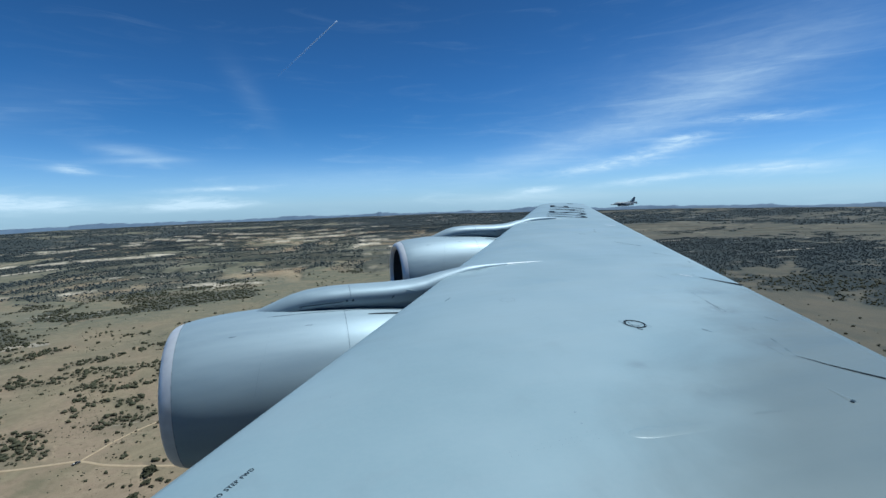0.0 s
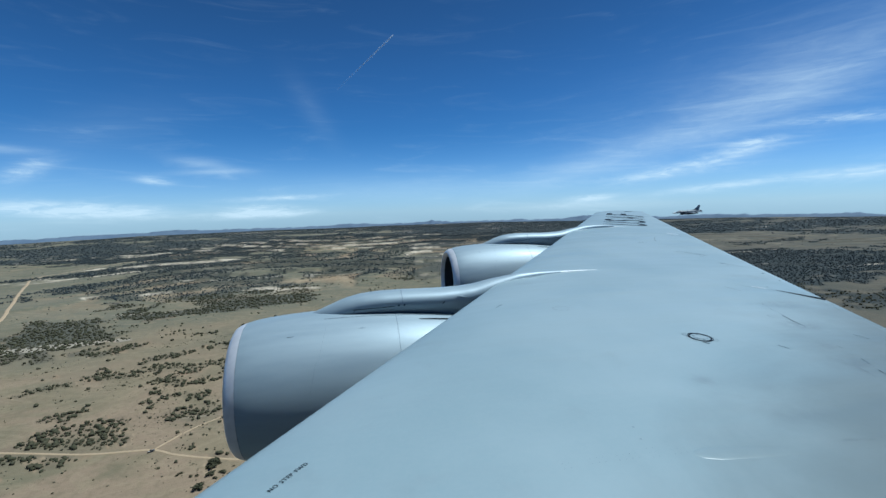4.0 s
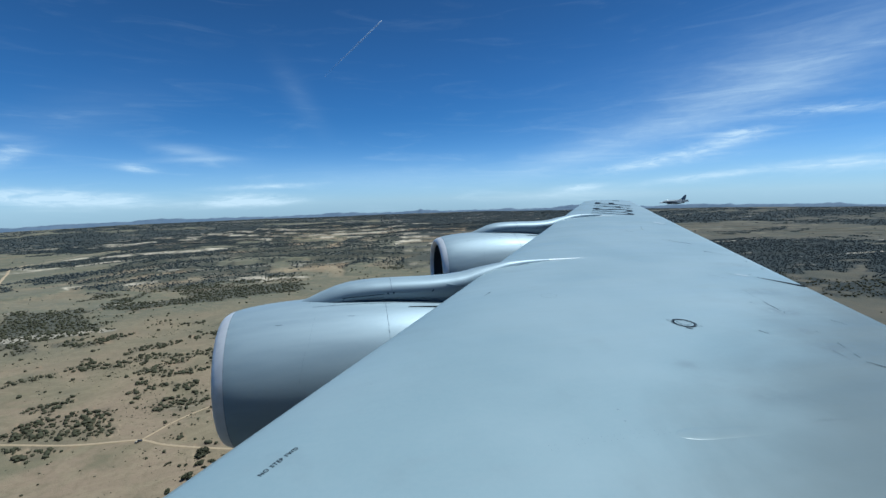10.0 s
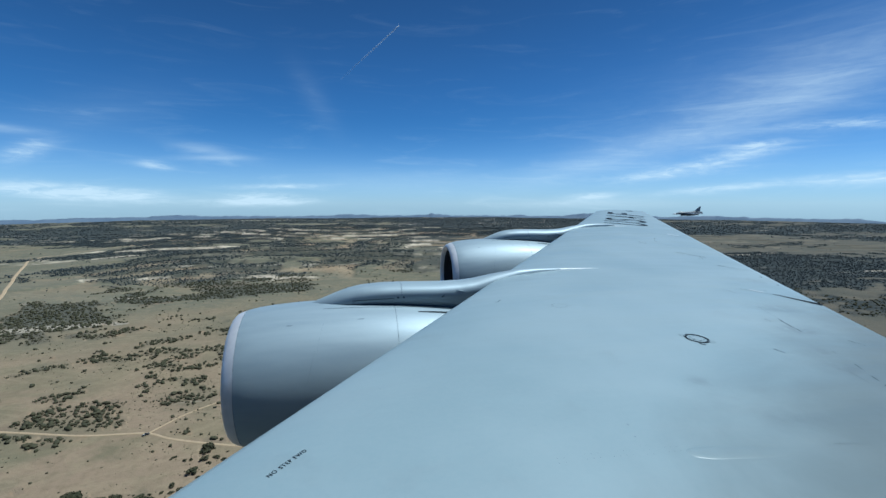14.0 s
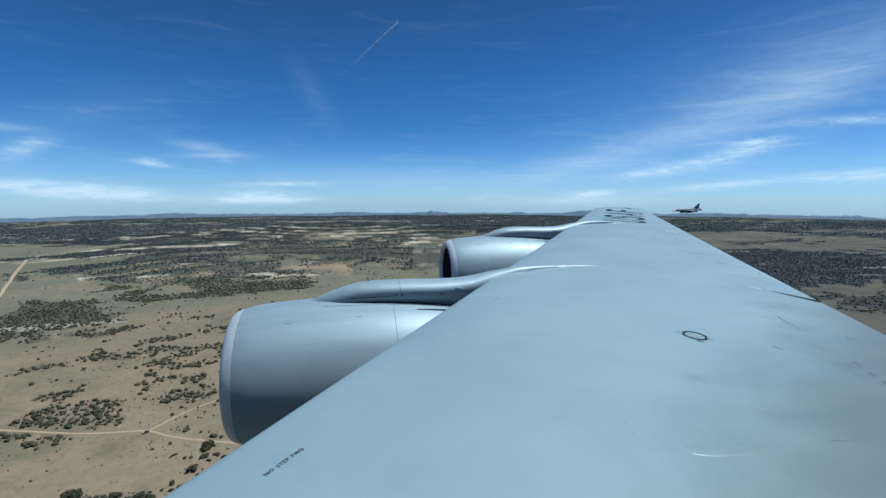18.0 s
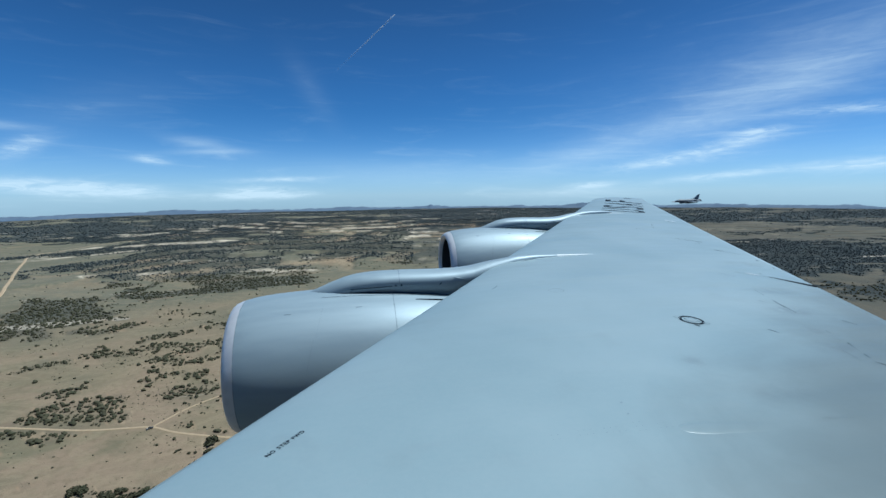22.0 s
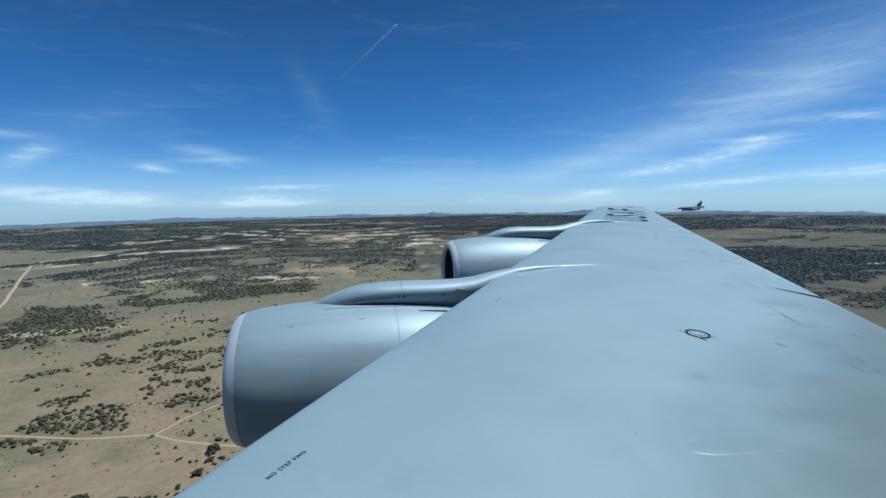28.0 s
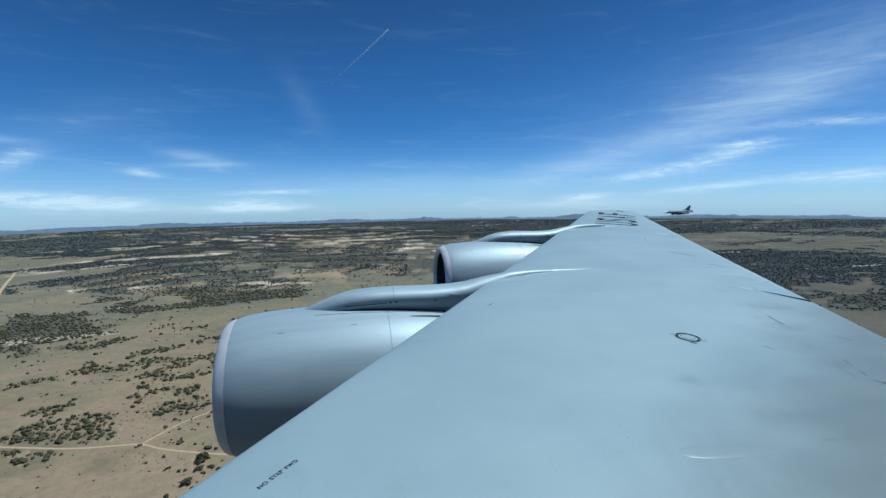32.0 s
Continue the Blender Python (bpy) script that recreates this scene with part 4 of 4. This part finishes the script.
# ---- junipers ----
def foliage(name, a, b_, c_):
    m, n, b, at = material(name)
    rnd = n.add("ShaderNodeObjectInfo").outputs["Random"]
    isl = n.add("ShaderNodeNewGeometry").outputs["Random Per Island"]
    c = n.mix(n.ramp(n.noise(at, 0.9, 4, 0.6), 0.3, 0.7), a, b_)
    c = n.mix(n.math("MULTIPLY", n.math("ADD", rnd, isl), 0.35), c, c_)
    n.put(b.inputs["Base Color"], c)
    b.inputs["Roughness"].default_value = 0.8
    b.inputs["Specular IOR Level"].default_value = 0.2
    return m


JUNIPER = foliage("juniper_green", (0.031, 0.037, 0.018), (0.052, 0.055, 0.027), (0.070, 0.059, 0.036))
# same juniper as above, with distance haze put into its bluish colour
HAZED_JUNIPER = foliage("hazed_juniper_green", (0.024, 0.034, 0.038), (0.033, 0.043, 0.047), (0.042, 0.050, 0.050))
SAGE = foliage("sagebrush_green", (0.055, 0.055, 0.036), (0.085, 0.080, 0.052), (0.095, 0.078, 0.050))
BARK = plain("juniper_bark", (0.13, 0.10, 0.075), 0.9, 0, 0.15, 6)


def crown_mesh(seed):
    rng = np.random.default_rng(seed)
    verts, faces = [], []
    lumps = [(0, 0, 1.55, 1.25)] + [(1.15 * math.cos(a), 1.15 * math.sin(a), rng.uniform(0.75, 1.5), rng.uniform(0.65, 0.95))
                                    for a in rng.uniform(0, 2 * math.pi, 5)]
    for cx, cy, cz, r in lumps:
        for _ in range(130):
            d = rng.normal(size=3)
            d /= np.linalg.norm(d)
            p = np.array([cx, cy, cz]) + d * r * rng.uniform(0.72, 1.08) * np.array([1, 1, 0.86])
            if p[2] < 0.12:
                continue
            u = np.cross(d, rng.normal(size=3))
            u /= np.linalg.norm(u)
            v = np.cross(d, u) + 0.5 * d
            s = rng.uniform(0.10, 0.23)
            k = len(verts)
            verts += [p - u * s - v * s, p + u * s - v * s * 0.8, p + u * s * 0.7 + v * s, p - u * s * 0.6 + v * s * 1.1]
            faces.append((k, k + 1, k + 2, k + 3))
    me = quads_mesh("crown", np.array(verts), np.array(faces))
    me.materials.append(JUNIPER)
    return me


def trunk_mesh(seed):
    rng = np.random.default_rng(seed)
    bm = bmesh.new()
    for k in range(3):
        a = rng.uniform(0, 6.28)
        rows = []
        for s in (0, 0.35, 0.7, 1.0):
            cx, cy, cz = 0.45 * s * math.cos(a), 0.45 * s * math.sin(a), 1.5 * s - 0.25
            r = 0.15 * (1 - 0.7 * s)
            rows.append([bm.verts.new((cx + r * math.cos(b), cy + r * math.sin(b), cz)) for b in (2 * math.pi * q / 6 for q in range(6))])
        for p, q in zip(rows, rows[1:]):
            for i in range(6):
                bm.faces.new((p[i], p[(i + 1) % 6], q[(i + 1) % 6], q[i]))
    me = bpy.data.meshes.new("trunk")
    bm.to_mesh(me), bm.free()
    me.materials.append(BARK)
    return me


rng = np.random.default_rng(11)


LANES = [np.array(line, float) for line in (ROAD_LINE, TRACK_LINE)]


def clear_of_lanes(x, y, gap):
    keep = np.ones(len(x), bool)
    for line in LANES:
        for (ax, ay), (bx, by) in zip(line, line[1:]):
            s = np.clip(((x - ax) * (bx - ax) + (y - ay) * (by - ay)) / ((bx - ax) ** 2 + (by - ay) ** 2), 0, 1)
            keep &= np.hypot(x - ax - s * (bx - ax), y - ay - s * (by - ay)) > gap
    return keep


def scatter(n, r0, r1, sparse, bare, side=0.42):
    """Random places in the view's sector, kept by the woodland cover; bare: the share kept on open ground."""
    r = np.sqrt(rng.uniform(r0 * r0, r1 * r1, n))
    a = np.radians(np.where(rng.uniform(size=n) < side, rng.uniform(-44, 8, n), rng.uniform(8, 70, n)))
    x, y = r * np.sin(a), r * np.cos(a)
    h, ledge, rubble, wood = relief(x, y)
    odds = np.where(wood > 0.12, wood * sparse * (1 - 0.70 * rubble), bare * (0.15 + 2.2 * step(0.45, 0.7, field(x, y, 70, 33, 2)))) * (1 - 0.8 * ledge)
    # few where the wing lies over the plain
    az = np.degrees(a)
    odds = np.where((az > 8) & (((az < 36) & (r < 2300)) | ((az < 50) & (r < 1000)) | (r < 600)), odds * 0.12, odds)
    keep = (rng.uniform(size=n) < odds) & clear_of_lanes(x, y, 6)
    return x[keep], y[keep], h[keep] - ALT


# the trees nearest to the window, each a thing of its own
TREES = []
for s in range(6):
    t = new("juniper_tree")
    tagged(t, "dark green bushy juniper on the dry plain", "tree", "junipers on the plain")
    part("trunk", trunk_mesh(s), None, t)
    part("crown", crown_mesh(s), None, t, smooth=False)
    TREES.append(t)
xs, ys, zs = scatter(60000, 235, 800, 0.30, 0.012, 0.88)
order = np.argsort(np.hypot(xs, ys))[:300]
for k, i in enumerate(order):
    size = 0.42 + 1.1 * rng.uniform() ** 1.5
    m = Matrix.LocRotScale((xs[i], ys[i], zs[i] - 0.05), Euler((0, 0, rng.uniform(0, 6.28))), (size * rng.uniform(0.9, 1.25), size, size * rng.uniform(0.75, 1.0)))
    if k < 6:
        TREES[k].matrix_world = m
    else:
        copy_thing(TREES[k % 6], m)
rest = np.argsort(np.hypot(xs, ys))[300:]


def bumps(name, px, py, pz, size, detail, label, leaf=None):
    """Many far trees as one body of uneven clumps."""
    bm = bmesh.new()
    bmesh.ops.create_icosphere(bm, subdivisions=detail, radius=1)
    base = np.array([v.co[:] for v in bm.verts])
    tris = np.array([[v.index for v in f.verts] for f in bm.faces])
    bm.free()
    n, k = len(px), len(base)
    jig = rng.uniform(0.5, 1.3, (n, k, 1))
    pts = base[None] * jig * size[:, None, None] * np.array([1.0, 1.0, 0.8])
    pts[..., 0] *= rng.uniform(0.85, 1.35, (n, 1))
    pts += np.stack([px, py, pz + 0.55 * size], -1)[:, None, :]
    faces = (tris[None] + (np.arange(n) * k)[:, None, None]).reshape(-1, 3)
    me = quads_mesh(name, pts.reshape(-1, 3), faces)
    me.materials.append(leaf or JUNIPER)
    return tagged(new(name, me), label, "scrub", kind="stuff")


x2, y2, z2 = scatter(120000, 420, 1250, 0.36, 0.010, 0.6)
far_from = np.hypot(x2, y2) > 800
x2, y2, z2 = np.r_[x2[far_from], xs[rest]], np.r_[y2[far_from], ys[rest]], np.r_[z2[far_from], zs[rest]]
bumps("juniper_scrub", x2, y2, z2, 0.6 + 1.8 * rng.uniform(size=len(x2)) ** 1.7, 2, "scattered dark juniper bushes over tan ground")
x3, y3, z3 = scatter(230000, 1250, 2800, 0.55, 0.005, 0.5)
bumps("juniper_woodland", x3, y3, z3, 1.0 + 1.6 * rng.uniform(size=len(x3)) ** 1.5, 1, "distant dark juniper woodland on low mesas", HAZED_JUNIPER)
x4, y4, z4 = scatter(42000, 2800, 4700, 0.7, 0.0)
bumps("far_woodland", x4, y4, z4, 1.8 + 2.0 * rng.uniform(size=len(x4)), 1, "far dark woods towards the horizon", HAZED_JUNIPER)
x5, y5, z5 = scatter(26000, 235, 820, 0.55, 0.30, 0.93)
bumps("sagebrush", x5, y5, z5 - 0.1, 0.16 + 0.60 * rng.uniform(size=len(x5)) ** 2.5, 1, "low grey-green sagebrush dotted over the dry soil", SAGE)

# ---- a vehicle at the fork of the track ----
def box(bm, x0, x1, y0, y1, z0, z1, pull=0.0):
    """A block whose top is drawn in by pull."""
    lo = [bm.verts.new((x, y, z0)) for x, y in ((x0, y0), (x1, y0), (x1, y1), (x0, y1))]
    up = [bm.verts.new((x, y, z1)) for x, y in ((x0 + pull, y0 + pull * 0.4), (x1 - pull, y0 + pull * 0.4), (x1 - pull, y1 - pull * 0.4), (x0 + pull, y1 - pull * 0.4))]
    bm.faces.new(lo[::-1]), bm.faces.new(up)
    for i in range(4):
        bm.faces.new((lo[i], lo[(i + 1) % 4], up[(i + 1) % 4], up[i]))
    return bm


def pickup():
    truck = new("pickup_truck")
    tagged(truck, "small dark pickup truck parked on the dirt track", "truck")
    paint = plain("dark_truck_paint", (0.030, 0.030, 0.034), 0.35, 0.0, 0.1, 2)
    glass = plain("truck_glass", (0.02, 0.025, 0.03), 0.1, 0.0, 0.05, 2)
    rubber = plain("tyre_rubber", (0.02, 0.02, 0.02), 0.9, 0.0, 0.1, 8)
    bed = plain("pale_load_bed", (0.34, 0.31, 0.27), 0.8, 0.0, 0.15, 4)
    bm = box(bmesh.new(), -2.7, 2.7, -0.95, 0.95, 0.45, 1.05)
    bmesh.ops.bevel(bm, geom=list(bm.edges), offset=0.08, segments=2, affect="EDGES")
    part("body", bm, paint, truck)
    part("cab", box(bmesh.new(), -0.9, 1.2, -0.88, 0.88, 1.05, 1.75, 0.42), glass, truck, "dark glazed cab")
    part("cab_roof", box(bmesh.new(), -0.46, 0.76, -0.70, 0.70, 1.752, 1.80, 0.05), paint, truck)
    part("load_bed", box(bmesh.new(), -2.55, -1.0, -0.8, 0.8, 1.052, 1.09), bed, truck, "pale dusty load bed")
    for x in (-1.7, 1.75):
        for y in (-0.9, 0.9):
            wheel = part("wheel", revolve([(-0.12, 0.05), (-0.12, 0.36), (0.12, 0.36), (0.12, 0.05)], 18), rubber, truck)
            wheel.matrix_local = pose(x, y, 0.37, 0, 0, 90)
    return truck


pickup().matrix_world = pose(-178.6, 406.0, height(-178.6, 406.0) + 0.22, 0, 0, 38)

# ---- hills on the horizon, blue haze put into their colour ----
m, n, b, at = material("hazed_hills")
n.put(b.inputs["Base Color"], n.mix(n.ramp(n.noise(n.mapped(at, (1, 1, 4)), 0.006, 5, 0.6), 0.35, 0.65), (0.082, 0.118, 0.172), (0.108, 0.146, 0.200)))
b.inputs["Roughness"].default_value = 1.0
HAZED_HILLS = m


def hill_range(name, r, bearing0, bearing1, peaks, base, seed, label):
    """A low skyline at radius r; peaks: (bearing, height, half width)."""
    bear = np.arange(bearing0, bearing1 + 0.01, 0.1)
    a = np.radians(bear)
    x, y = r * np.sin(a), r * np.cos(a)
    h = base * (0.30 + field(x, y, 420, seed, 3, 0.5) * 0.9 + 0.16 * step(0.46, 0.60, field(x, y, 230, seed + 9, 3, 0.5)) + 0.25 * (field(x, y, 50, seed + 3, 3, 0.6) - 0.5))
    for pb, ph, pw in peaks:
        h = np.maximum(h, h * 0.6 + ph * np.exp(-((bear - pb) / pw) ** 2))
    cols = [np.column_stack([x * f, y * f, np.full_like(h, 34 - ALT) + g * h]) for f, g in ((0.96, -0.2), (0.975, 0.45), (0.985, 0.8), (0.993, 1.0), (1.0, -0.3))]
    verts = np.stack(cols, 1).reshape(-1, 3)
    w, k = len(cols), len(bear)
    i, j = np.meshgrid(np.arange(k - 1), np.arange(w - 1), indexing="ij")
    i, j = i.ravel(), j.ravel()
    faces = np.stack([i * w + j, (i + 1) * w + j, (i + 1) * w + j + 1, i * w + j + 1], -1)
    me = quads_mesh(name, verts, faces)
    me.materials.append(HAZED_HILLS)
    me.shade_smooth()
    return tagged(new(name, me), label, "hills", kind="structure")


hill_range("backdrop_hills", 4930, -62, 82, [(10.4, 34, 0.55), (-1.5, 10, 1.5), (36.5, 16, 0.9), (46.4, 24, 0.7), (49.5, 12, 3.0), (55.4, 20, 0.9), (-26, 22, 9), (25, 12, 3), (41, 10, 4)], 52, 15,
           "low hills and buttes along the horizon, tinted blue for haze")
